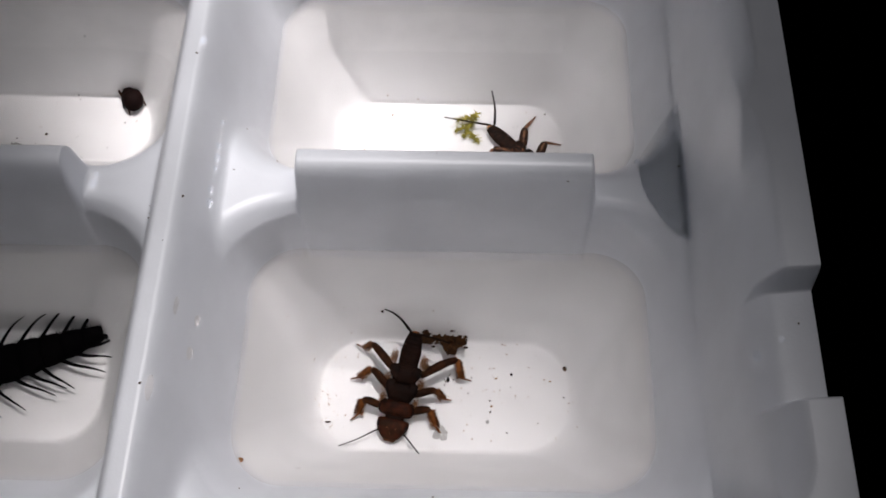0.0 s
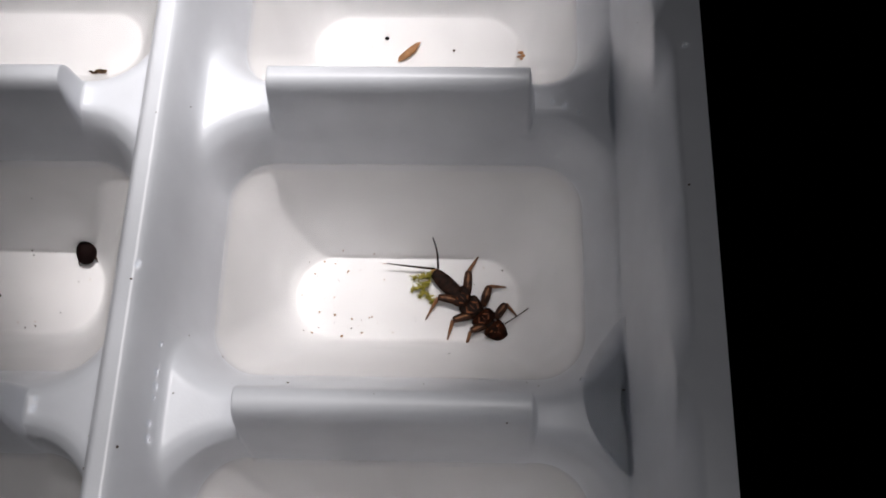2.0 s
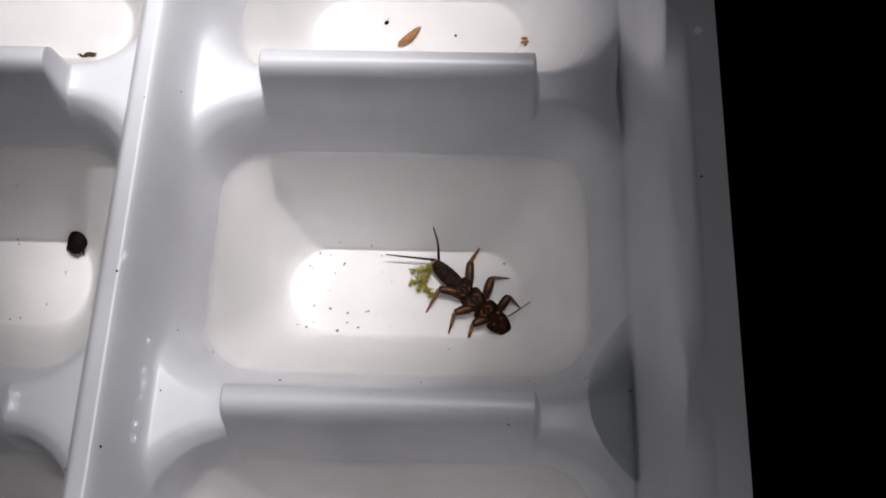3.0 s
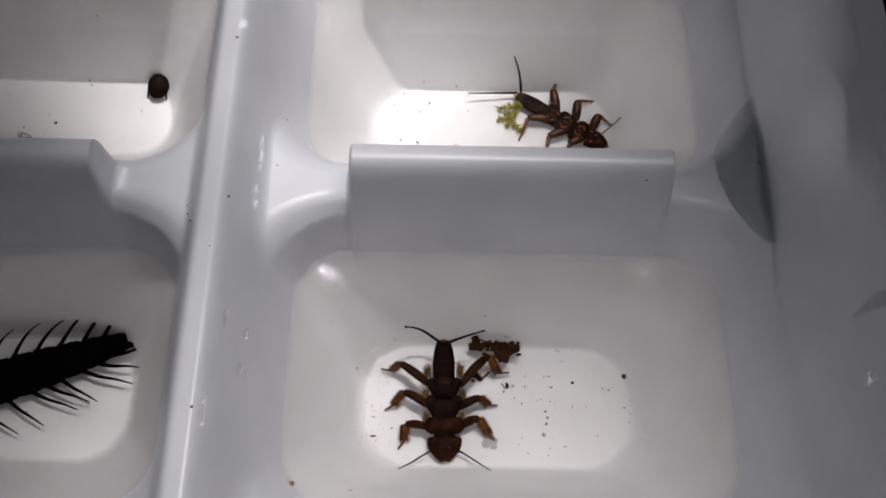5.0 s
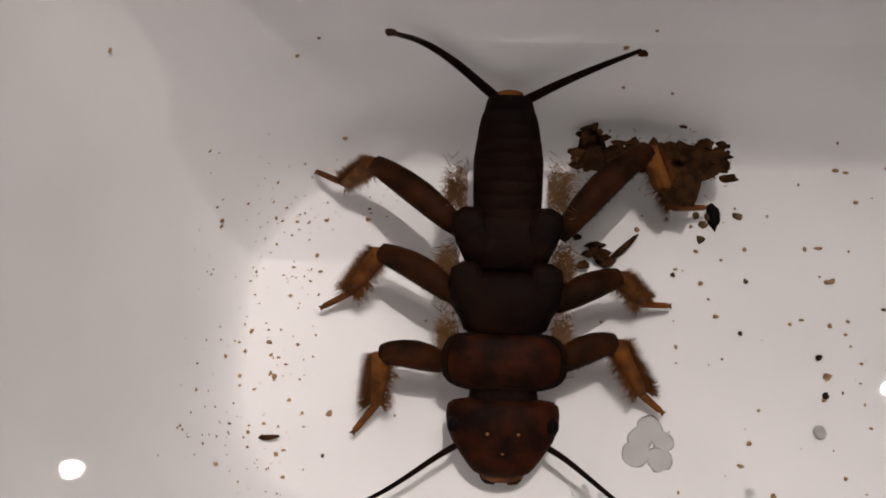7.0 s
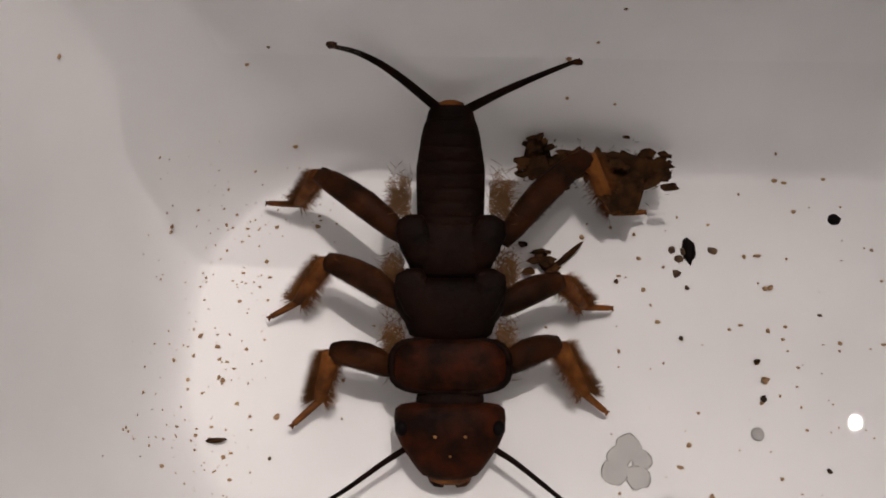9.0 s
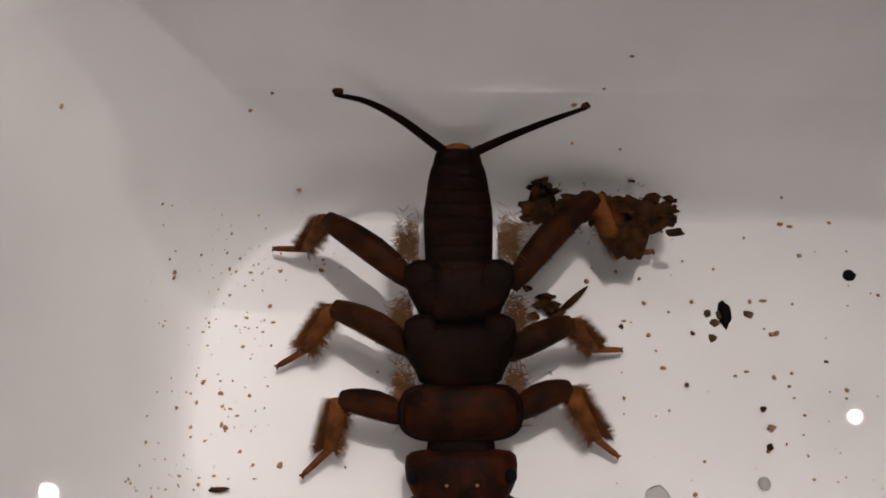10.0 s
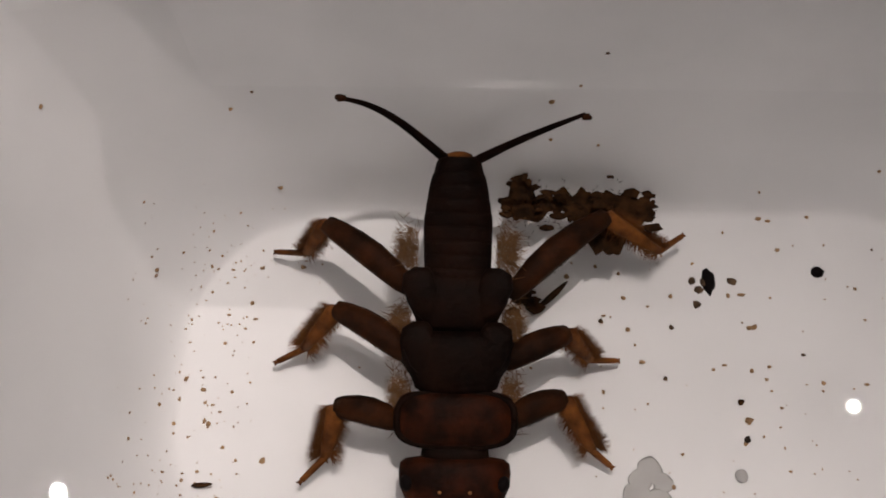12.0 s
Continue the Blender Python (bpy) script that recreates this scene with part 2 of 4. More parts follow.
def build_tray():
    xs = axis((-6.49, -6.45, 0.02), (-6.45, -5.1, 0.07), (-5.1, -3.9, 0.05), (-3.9, -0.1, 0.024), (-0.1, 0.5, 0.013), (0.5, 0.6, 0.02), (0.6, 2.4, 0.03), (2.4, 3.0, 0.02), (3.0, 3.7, 0.022), (3.7, 4.10, 0.014), (4.10, 4.40, 0.03), (4.40, 4.45, 0.005))
    ys = axis((-7.6, -3.9, 0.07), (-3.9, -2.9, 0.024), (-2.9, -2.65, 0.014), (-2.65, -1.85, 0.018), (-1.85, -1.68, 0.012), (-1.68, -1.3, 0.02), (-1.3, 0.6, 0.018), (0.6, 1.4, 0.022), (1.4, 2.1, 0.03), (2.1, 3.9, 0.018), (3.9, 6.6, 0.035), (6.6, 11.1, 0.07))
    gx, gy = np.meshgrid(xs, ys)
    gz = tray_height(gx, gy)
    gz[0, :], gz[-1, :] = -3.2, -3.2
    nx, ny = len(xs), len(ys)
    verts = np.stack([gx, gy, gz], -1).reshape(-1, 3) * CM
    slope_y, slope_x = np.gradient(gz, ys, xs)
    normals = np.stack([-slope_x, -slope_y, np.ones_like(gz)], -1).reshape(-1, 3)
    normals /= np.linalg.norm(normals, axis=1)[:, None]
    i = np.arange((ny - 1) * nx).reshape(ny - 1, nx)[:, :-1].ravel()
    faces = np.stack([i, i + 1, i + nx + 1, i + nx], 1)
    mid = verts[faces].mean(1) / CM
    xm = np.where(mid[:, 0] < RIDGE, 2 * RIDGE - mid[:, 0], mid[:, 0])
    side = (mid[:, 0] < RIDGE).astype(int)
    row, near = np.floor((mid[:, 1] + 0.15) / PITCH).astype(int), np.round((mid[:, 1] + 0.15) / PITCH).astype(int)
    off = np.abs(mid[:, 1] + 0.15 - near * PITCH)
    kind = 150 + row * 2 + side
    kind = np.where((off < 0.36) & (mid[:, 2] > -0.75), 250 + near * 2 + side, kind)
    kind = np.where(np.abs(mid[:, 0] - RIDGE) < 0.30, 300, kind)
    kind = np.where(xm > 3.86, 400 + side, kind)
    kind = np.where((mid[:, 1] > 10.5) | (mid[:, 1] < -7.0), 410 + (mid[:, 1] < 0), kind)
    names = {1: ("cell", "white moulded cell"), 2: ("divider", "rounded divider lip between two cells"), 3: ("middle_ridge", "raised rounded ridge between the two rows"), 4: ("rim", "raised outer rim")}
    ob = empty("sorting_tray", cm(0, 0, 0))
    for k in np.unique(kind):
        some = faces[kind == k]
        used, index = np.unique(some, return_inverse=True)
        name, label = names[int(k) // 100]
        me = bpy.data.meshes.new(name)
        me.from_pydata(verts[used].tolist(), [], index.reshape(-1, 4).tolist())
        me.materials.append(PLASTIC)
        me.materials.append(WETPLASTIC)
        me.polygons.foreach_set("material_index", (mid[kind == k][:, 2] < WATER_Z).astype(int).tolist())
        me.polygons.foreach_set("use_smooth", [True] * len(me.polygons))
        me.normals_split_custom_set_from_vertices(normals[used].tolist())
        me.update()
        piece = new(name, me)
        piece.parent = ob
        tagged(piece, label)
    return tagged(ob, "glossy white plastic ice-cube tray holding water and specimens", "tray")


tray = build_tray()

# dark table under the tray
g, top, low = 45.0, -3.22, -5.4
cloth = thing("tabletop", [(-g, -g, low), (g, -g, low), (g, g, low), (-g, g, low), (-g, -g, top), (g, -g, top), (g, g, top), (-g, g, top)],
              [(4, 5, 6, 7), (3, 2, 1, 0), (0, 1, 5, 4), (1, 2, 6, 5), (2, 3, 7, 6), (3, 0, 4, 7)], BLACK, smooth=False)
tagged(cloth, "black unlit table surface under the tray", "table", kind="structure")


def build_water(cx, row):
    """A sheet of water in one cell, drawn up at the walls."""
    hx, hy, r, shift = (float(v) for v in cell_size(WATER_Z + 0.06, row))
    cy = row * PITCH + PITCH / 2 + shift
    hx, hy = hx + 0.03, hy + 0.03
    offs = [0, 0.03, 0.06, 0.1, 0.15, 0.2, 0.27, 0.35, 0.45, 0.6, 0.8, 1.0, 1.15]
    n, verts, faces = 26, [], []
    for d in offs:
        ax, ay = hx - d, hy - d
        rr = min(max(r - d * 0.5, 0.1), ay)
        zz = WATER_Z + 0.085 * math.exp(-max(d - 0.03, 0) / 0.17)
        for q in range(4):
            sx, sy = ((1, 1), (-1, 1), (-1, -1), (1, -1))[q]
            for k in range(n):
                a = math.pi / 2 * (q + k / (n - 1))
                verts.append((cx + sx * (ax - rr) + rr * math.cos(a), cy + sy * (ay - rr) + rr * math.sin(a), zz))
    m = 4 * n
    for i in range(len(offs) - 1):
        for k in range(m):
            a, b = i * m + k, i * m + (k + 1) % m
            faces.append((a, b, b + m, a + m))
    faces.append(tuple(range((len(offs) - 1) * m, len(offs) * m)))
    ob = thing("water", verts, faces, WATER)
    ob.visible_shadow = False
    return tagged(ob, "clear still water filling a tray cell", "water", group="water in the cells", kind="stuff")


for row in range(-1, 3):
    for cx in (MID, 2 * RIDGE - MID):
        build_water(cx, row)


def build_shade_film():
    """A thin clear sheet added where a divider meets the rim; its shadow makes the dark lens with a rounded edge there.
    """
    n, m, verts, faces = 26, 10, [], []
    for i in range(n + 1):
        u = i / n
        y = -0.70 + 1.58 * u
        left = 3.77 - 0.40 * math.sin(math.pi * u) ** 0.8
        for j in range(m + 1):
            v = j / m
            x = left + (3.80 - left) * v
            verts.append((x, y, float(tray_height(np.array([x]), np.array([y]))[0]) + 0.006))
    for i in range(n):
        for j in range(m):
            a = i * (m + 1) + j
            faces.append((a, a + 1, a + m + 2, a + m + 1))
    # The sheet keeps its shadow, so the plastic under it turns dark.
    return tagged(thing("puddle", verts, faces, FILM), "thin clear sheet added to darken a lens-shaped corner by the tray's rim", "water", kind="stuff")


build_shade_film()


# ---- the creatures ----
def leg_parts(owner, rng, pts, k, mats, fringe=True):
    """A leg: the femur as its own part, with shin, foot and fringe under it."""
    base, knee, ankle, claw = [Vector(p) for p in pts]
    bow = (knee - ankle) * (0.10 if fringe else 0.03)
    fem = [base.lerp(knee, t) + (Vector((0, 0, 0.02)) + bow) * math.sin(t * math.pi) for t in (0, 0.12, 0.3, 0.5, 0.7, 0.88, 1)]
    leg = part("leg", tube(fem, [k * r * (1.12 if fringe else 1.28) for r in (0.030, 0.046, 0.056, 0.060, 0.057, 0.050, 0.040)], 10, 0.75), mats[0], owner)
    shin = [knee.lerp(ankle, t) + bow * 0.4 * math.sin(t * math.pi) for t in (0, 0.1, 0.35, 0.7, 1)]
    part("shin", tube(shin, [k * r * (1.18 if fringe else 0.92) for r in (0.034, 0.040, 0.036, 0.030, 0.020)], 8, 0.8), mats[1], leg, "amber shin")
    foot = spline([ankle, ankle.lerp(claw, 0.5) + Vector((0, 0, -0.008)), claw], 3)
    end = (claw - ankle).normalized()
    side = end.cross(Vector((0, 0, 1))).normalized()
    claws = [tube(spline([claw, claw + end * 0.016 * k + side * s * 0.006 * k, claw + end * 0.022 * k + side * s * 0.014 * k + Vector((0, 0, -0.015))], 2), [0.009 * k, 0.008 * k, 0.006 * k, 0.004 * k, 0.002 * k], 5) for s in (-1, 1)]
    part("foot", join(tube(foot, [k * 0.017 * (1.1 - 0.3 * i / len(foot)) for i in range(len(foot))], 7), *claws), mats[1], leg)
    if fringe:
        out = (knee - base)
        out = Vector((out.x, out.y, 0)).normalized()
        way = (ankle - knee).normalized()
        across = Vector((-way.y, way.x, 0))
        if across.dot(out) < 0:
            across = -across
        roots = [(knee.lerp(ankle, rng.uniform(0.0, 1.0)) + across * 0.024 * k * e, across * e + way * 0.6) for e, n in ((1, 900), (-1, 260)) for _ in range(n)]
        part("fringe", hairs(roots, rng, 0.075 * k, 0.6, 0.0018 * k), HAIR, leg, "fringe of fine brown hairs")
        beside = Vector((-out.y, out.x, 0))
        roots = [(base.lerp(knee, rng.uniform(0.25, 1.0)) + Vector((0, 0, 0.01)) + beside * 0.026 * k * s, beside * s + out * 0.5) for s in (-1, 1) for _ in range(260)]
        part("femur_hair", hairs(roots, rng, 0.030 * k, 0.6, 0.0020 * k), mats[0], leg)
    else:
        rise = Vector((0, 0, 0.040 * k))
        stripe = [base.lerp(knee, t) + (Vector((0, 0, 0.02)) + bow) * math.sin(t * math.pi) + rise for t in (0.2, 0.35, 0.5, 0.65, 0.8, 0.92)]
        part("stripe", tube(stripe, [k * r for r in (0.008, 0.026, 0.032, 0.032, 0.026, 0.008)], 7, 0.6), mats[1], leg, "amber stripe down the thigh")
    return leg


def gill(owner, rng, x, y, z, side, size):
    roots = []
    for _ in range(520):
        a = rng.uniform(-1.5, 1.5)
        roots.append(((x + rng.uniform(-0.03, 0.03), y + rng.gauss(0, 0.045), z + rng.uniform(-0.03, 0.03)), (side * math.cos(a), math.sin(a), rng.uniform(-0.3, 0.3))))
    part("gill_tuft", hairs(roots, rng, size * rng.uniform(0.42, 0.54), 0.6, 0.0014), GILL, owner, "pale feathery gill tuft")


def stonefly(at, seed, kx, ky, kz, legs, feelers, tails, mats, fringe, gills):
    """A nymph lying along y, its head towards -y."""
    rng = random.Random(seed)
    body = empty("stonefly_nymph", at)
    zc = 0.12 * kz

    def piece(name, rows, mat, parent=body, power=2.5, label="", h=1.0):
        return part(name, shell([(0, y * ky, zc + dz, w * kx, hh * kz * h) for y, w, hh, dz in rows], 22, power), mat, parent, label)

    # abdomen of nine overlapping rings
    belly = piece("abdomen", [(0.24, 0.085, 0.05, 0), (0.3, 0.098, 0.055, 0), (0.45, 0.104, 0.058, 0), (0.6, 0.088, 0.05, 0), (0.69, 0.056, 0.04, 0)], mats["dark"])
    edges = [0.235 + 0.052 * i for i in range(10)]
    for i in range(9):
        a, b = edges[i], edges[i + 1]
        wa = np.interp((a, (a + b) / 2, b), (0.22, 0.3, 0.46, 0.6, 0.72), (0.110, 0.118, 0.122, 0.103, 0.068)) * (1.0 if fringe else 1.15)
        piece("abdomen_segment", [(a, wa[0] * 0.975, 0.060, 0), (a + 0.006, wa[0] * 1.0, 0.0632, 0), (b - 0.012, wa[1] * 1.0, 0.0635, 0), (b + 0.003, wa[2] * 1.006, 0.0635, 0), (b + 0.006, wa[2] * 0.98, 0.05, 0)], mats["dark"], belly)
    piece("tail_plate", [(0.68, 0.06, 0.04, 0), (0.70, 0.058, 0.045, 0), (0.725, 0.045, 0.035, 0), (0.735, 0.02, 0.015, 0)], mats["shin"], belly, label="lighter brown end plate")
    # thorax
    meta = piece("hind_thorax", [(0.285, 0.09, 0.03, 0), (0.27, 0.135, 0.055, 0), (0.245, 0.172, 0.068, 0), (0.215, 0.186, 0.074, 0), (0.17, 0.174, 0.078, 0), (0.12, 0.148, 0.076, 0), (0.085, 0.135, 0.068, 0), (0.065, 0.11, 0.05, 0)], mats["dark"])
    meso = piece("middle_thorax", [(0.075, 0.10, 0.03, 0.004), (0.06, 0.15, 0.06, 0.004), (0.04, 0.182, 0.074, 0.004), (0.005, 0.195, 0.080, 0.004), (-0.045, 0.188, 0.082, 0.004), (-0.095, 0.155, 0.078, 0.004), (-0.135, 0.14, 0.068, 0.004), (-0.155, 0.11, 0.05, 0.004)], mats["dark"])
    for s in (-1, 1):
        for owner, y0, y1, x0 in ((meta, 0.27, 0.14, 0.125), (meso, 0.075, -0.06, 0.125)):
            rows = [(s * x0 * kx, (y0 + 0.025) * ky, zc + 0.055 * kz, 0.025 * kx, 0.006), (s * (x0 + 0.01) * kx, y0 * ky, zc + 0.06 * kz, 0.052 * kx, 0.013), (s * (x0 + 0.005) * kx, (y0 * 0.6 + y1 * 0.4) * ky, zc + 0.066 * kz, 0.062 * kx, 0.014), (s * (x0 - 0.02) * kx, y1 * ky, zc + 0.062 * kz, 0.05 * kx, 0.012), (s * (x0 - 0.04) * kx, (y1 - 0.05) * ky, zc + 0.05 * kz, 0.02 * kx, 0.006)]
            part("wing_pad", shell(rows, 14, 2.0), mats["dark"], owner)
    pro = piece("front_shield", [(-0.145, 0.12, 0.03, 0), (-0.152, 0.165, 0.055, 0), (-0.17, 0.192, 0.07, 0), (-0.205, 0.203, 0.077, 0), (-0.25, 0.206, 0.080, 0), (-0.29, 0.202, 0.078, 0), (-0.322, 0.185, 0.068, 0), (-0.336, 0.155, 0.05, 0), (-0.342, 0.11, 0.03, 0)], mats["shield"], power=2.8)
    part("rim", tube([(0.197 * kx * c, (-0.244 + 0.092 * s) * ky, zc + 0.042 * kz) for c, s in ((math.copysign(abs(math.cos(a)) ** 0.6, math.cos(a)), math.copysign(abs(math.sin(a)) ** 0.6, math.sin(a))) for a in (2 * math.pi * i / 40 for i in range(41)))], [0.013 * kx] * 41, 6), mats["dark"], pro, "dark raised margin")
    piece("neck", [(-0.33, 0.11, 0.05, 0), (-0.37, 0.115, 0.05, 0), (-0.43, 0.11, 0.05, 0)], mats["dark"])
    # head
    head = piece("head", [(-0.372, 0.12, 0.03, 0), (-0.379, 0.165, 0.05, 0), (-0.395, 0.184, 0.062, 0), (-0.43, 0.188, 0.070, 0), (-0.48, 0.182, 0.073, 0), (-0.52, 0.165, 0.071, 0), (-0.56, 0.140, 0.064, 0), (-0.60, 0.112, 0.052, 0), (-0.625, 0.09, 0.04, 0), (-0.64, 0.05, 0.022, 0)], mats["head"], power=2.4)
    part("lip", shell([(0, -0.62 * ky, zc - 0.01, 0.072 * kx, 0.03 * kz), (0, -0.645 * ky, zc - 0.012, 0.066 * kx, 0.026 * kz), (0, -0.66 * ky, zc - 0.015, 0.03 * kx, 0.012 * kz)], 16), SHIN if fringe else PATCH, head, "paler upper lip")
    for s in (-1, 1):
        part("eye", blob(0.034 * kx, rng, (0.8, 1.0, 0.9), 0.0, 2, (s * 0.158 * kx, -0.462 * ky, zc + 0.03 * kz)), EYEM, head, "black bead eye")
        part("jaw", tube(spline([(s * 0.06 * kx, -0.61 * ky, zc - 0.02), (s * 0.05 * kx, -0.645 * ky, zc - 0.025), (s * 0.02 * kx, -0.665 * ky, zc - 0.025)], 3), [0.018 * kx] * 5 + [0.012 * kx, 0.006 * kx], 6), mats["leg"], head)
    for x, y in ((0, -0.555), (-0.05, -0.49), (0.05, -0.49)):
        part("simple_eye", blob(0.007 * kx, rng, (1, 1, 0.6), 0.1, 1, (x * kx, y * ky, zc + (0.062 if y < -0.5 else 0.070) * kz)), PATCH, head, "pale ocellus spot")
    for pts in legs:
        leg_parts(body, rng, pts, kx * (0.80 if fringe else 1.0), (mats["leg"], mats["shin"]), fringe)
    for pts in feelers:
        c = spline(pts, 7)
        part("antenna", tube(c, list(np.linspace(0.012 if fringe else 0.009, 0.003, len(c)) * (0.75 + 0.25 * kx)), 6), mats["dark"] if fringe else mats["leg"], head)
    for pts in tails:
        c = spline(pts, 7)
        tail = part("cercus", tube(c, list(np.linspace(0.019, 0.008, len(c)) * (0.6 + 0.4 * kx)), 7), mats["dark"], belly)
        if fringe:
            tip = c[-1]
            part("tip", blob(0.016, rng, (1.2, 1, 0.8), 0.4, 1, tip), LEGM, body, "clogged brown tip")
    if gills:
        for s in (-1, 1):
            gill(body, rng, s * 0.155, 0.35, zc - 0.02, s, 0.13)
            gill(body, rng, s * 0.175, 0.075, zc - 0.02, s, 0.11)
            gill(body, rng, s * 0.17, -0.17, zc - 0.02, s, 0.10)
    return body


def leg_row(base, knee, ankle, claw, zb=0.10, zk=0.17, za=0.06, zz=0.015):
    return [(*base, zb), (*knee, zk), (*ankle, za), (*claw, zz)]


BROWN = {"dark": DARK, "shield": HEADM, "head": HEADM, "leg": LEGM, "shin": SHIN}
LEGS_A = [
    [(-0.170, -0.261, 0.115), (-0.378, -0.227, 0.103), (-0.392, -0.405, 0.047), (-0.455, -0.496, 0.035)],
    [(0.165, -0.255, 0.115), (0.342, -0.166, 0.086), (0.432, -0.342, 0.030), (0.492, -0.398, 0.009)],
    [(-0.150, -0.031, 0.115), (-0.397, 0.130, 0.048), (-0.500, -0.017, -0.047), (-0.585, -0.069, -0.075)],
    [(0.145, -0.050, 0.115), (0.356, 0.063, 0.066), (0.441, -0.027, -0.045), (0.529, -0.030, -0.086)],
    [(-0.145, 0.205, 0.115), (-0.432, 0.450, 0.035), (-0.542, 0.389, -0.115), (-0.638, 0.434, -0.179)],
    [(0.165, 0.190, 0.115), (0.456, 0.530, 0.010), (0.552, 0.328, -0.099), (0.660, 0.335, -0.155)],
]
big = stonefly(cm(0.98, -1.35, FLOOR_Z), 3, 0.92, 0.98, 1.0, LEGS_A,
               [[(-0.12, -0.515, 0.11), (-0.20, -0.565, 0.14), (-0.36, -0.68, 0.15), (-0.56, -0.79, 0.13), (-0.70, -0.85, 0.10)], [(0.12, -0.515, 0.11), (0.20, -0.565, 0.14), (0.34, -0.68, 0.15), (0.5, -0.81, 0.13), (0.63, -0.89, 0.10)]],
               [[(-0.045, 0.69, 0.135), (-0.185, 0.80, 0.24), (-0.285, 0.845, 0.35), (-0.376, 0.855, 0.44)], [(0.055, 0.685, 0.135), (0.163, 0.729, 0.23), (0.284, 0.772, 0.322), (0.393, 0.807, 0.396)]],
               BROWN, True, True)
big.scale = (1.0, 0.915, 1.0)
tagged(big, "dark brown stonefly nymph with hair-fringed legs lying under water", "insect")

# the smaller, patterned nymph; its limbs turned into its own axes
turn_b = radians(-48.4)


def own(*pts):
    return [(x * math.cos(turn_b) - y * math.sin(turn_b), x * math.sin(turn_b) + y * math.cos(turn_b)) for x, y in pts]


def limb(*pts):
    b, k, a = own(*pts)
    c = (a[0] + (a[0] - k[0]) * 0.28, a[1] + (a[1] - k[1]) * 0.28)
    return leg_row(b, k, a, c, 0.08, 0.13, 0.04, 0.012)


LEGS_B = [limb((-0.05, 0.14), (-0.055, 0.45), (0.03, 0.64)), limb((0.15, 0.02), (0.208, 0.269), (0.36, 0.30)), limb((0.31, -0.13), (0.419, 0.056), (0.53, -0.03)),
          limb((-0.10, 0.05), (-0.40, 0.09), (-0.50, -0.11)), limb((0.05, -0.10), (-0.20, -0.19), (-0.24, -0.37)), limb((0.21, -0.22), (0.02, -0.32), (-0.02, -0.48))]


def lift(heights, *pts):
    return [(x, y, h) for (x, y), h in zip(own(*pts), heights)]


MAHOGANY = {"dark": material("mahogany_chitin", (0.026, 0.009, 0.004), rough=0.55, spec=0.1, vary=0.35, scale=1600, bump=0.3, bump_scale=6000, second=(0.007, 0.0035, 0.002)),
            "shield": HEADM, "head": HEADM, "leg": material("banded_leg_chitin", (0.055, 0.019, 0.007), rough=0.5, spec=0.2, vary=0.4, scale=1300, second=(0.016, 0.006, 0.003)), "shin": material("tan_leg_chitin", (0.24, 0.10, 0.035), rough=0.45, vary=0.35, scale=1600, second=(0.11, 0.04, 0.014))}
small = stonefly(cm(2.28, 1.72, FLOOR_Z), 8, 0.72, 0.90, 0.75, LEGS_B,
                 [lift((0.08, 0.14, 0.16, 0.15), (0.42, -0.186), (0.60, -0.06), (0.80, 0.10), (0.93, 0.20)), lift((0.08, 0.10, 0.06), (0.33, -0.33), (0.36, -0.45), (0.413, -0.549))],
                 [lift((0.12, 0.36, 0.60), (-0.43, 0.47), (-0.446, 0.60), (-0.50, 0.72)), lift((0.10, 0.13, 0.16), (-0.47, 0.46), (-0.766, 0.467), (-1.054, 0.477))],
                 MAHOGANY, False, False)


def small_marks():
    """Tan hooks and bars on the three shields and the head of the smaller nymph."""
    plates = {name: [o for o in small.children if o.name.startswith(name)][0] for name in ("front_shield", "middle_thorax", "hind_thorax", "head")}
    for name, y, w, ln, top in (("front_shield", -0.245, 0.075, 0.055, 0.150), ("middle_thorax", -0.03, 0.085, 0.065, 0.155), ("hind_thorax", 0.16, 0.080, 0.065, 0.148)):
        for s in (-1, 1):
            arc = [(s * (w - 0.045 * abs(math.sin(a))) * 1.0, y * 0.9 + ln * math.sin(a) * 0.9, top - 0.012 * math.cos(a) * 0.4) for a in (math.pi * (i / 10 - 0.5) for i in range(11))]
            part("marking", tube(arc, [0.003 + 0.009 * math.sin(math.pi * (i + 0.5) / 11) for i in range(11)], 6, 0.5), RUST, plates[name], "rust-brown hook-shaped marking")
            side = [(s * (w + 0.028), y * 0.9 + ln * 0.7 * (i / 4 - 0.5), top - 0.028) for i in range(5)]
            part("marking", tube(side, [0.003, 0.007, 0.009, 0.007, 0.003], 6, 0.6), RUST, plates[name], "rust-brown side streak")
        part("marking", tube([(0, y * 0.9 + ln * 1.1 * (i / 4 - 0.5), top + 0.002) for i in range(5)], [0.003, 0.005, 0.006, 0.005, 0.003], 6, 0.8), RUST, plates[name], "pale midline")
    for x, y, r in ((0, -0.525, 0.016), (-0.055, -0.45, 0.018), (0.055, -0.45, 0.018), (-0.075, -0.39, 0.012), (0.075, -0.39, 0.012)):
        part("marking", blob(r, random.Random(5), (1.5, 0.8, 0.4), 0.2, 1, (x, y * 0.9, 0.142)), RUST, plates["head"], "rust-brown head spot")


small_marks()
part("tail_base", blob(0.05, random.Random(6), (1.0, 0.8, 0.7), 0.25, 2, (0, 0.635, 0.09)), STRAW, small, "tan tip of the abdomen")
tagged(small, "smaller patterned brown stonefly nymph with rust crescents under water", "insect")


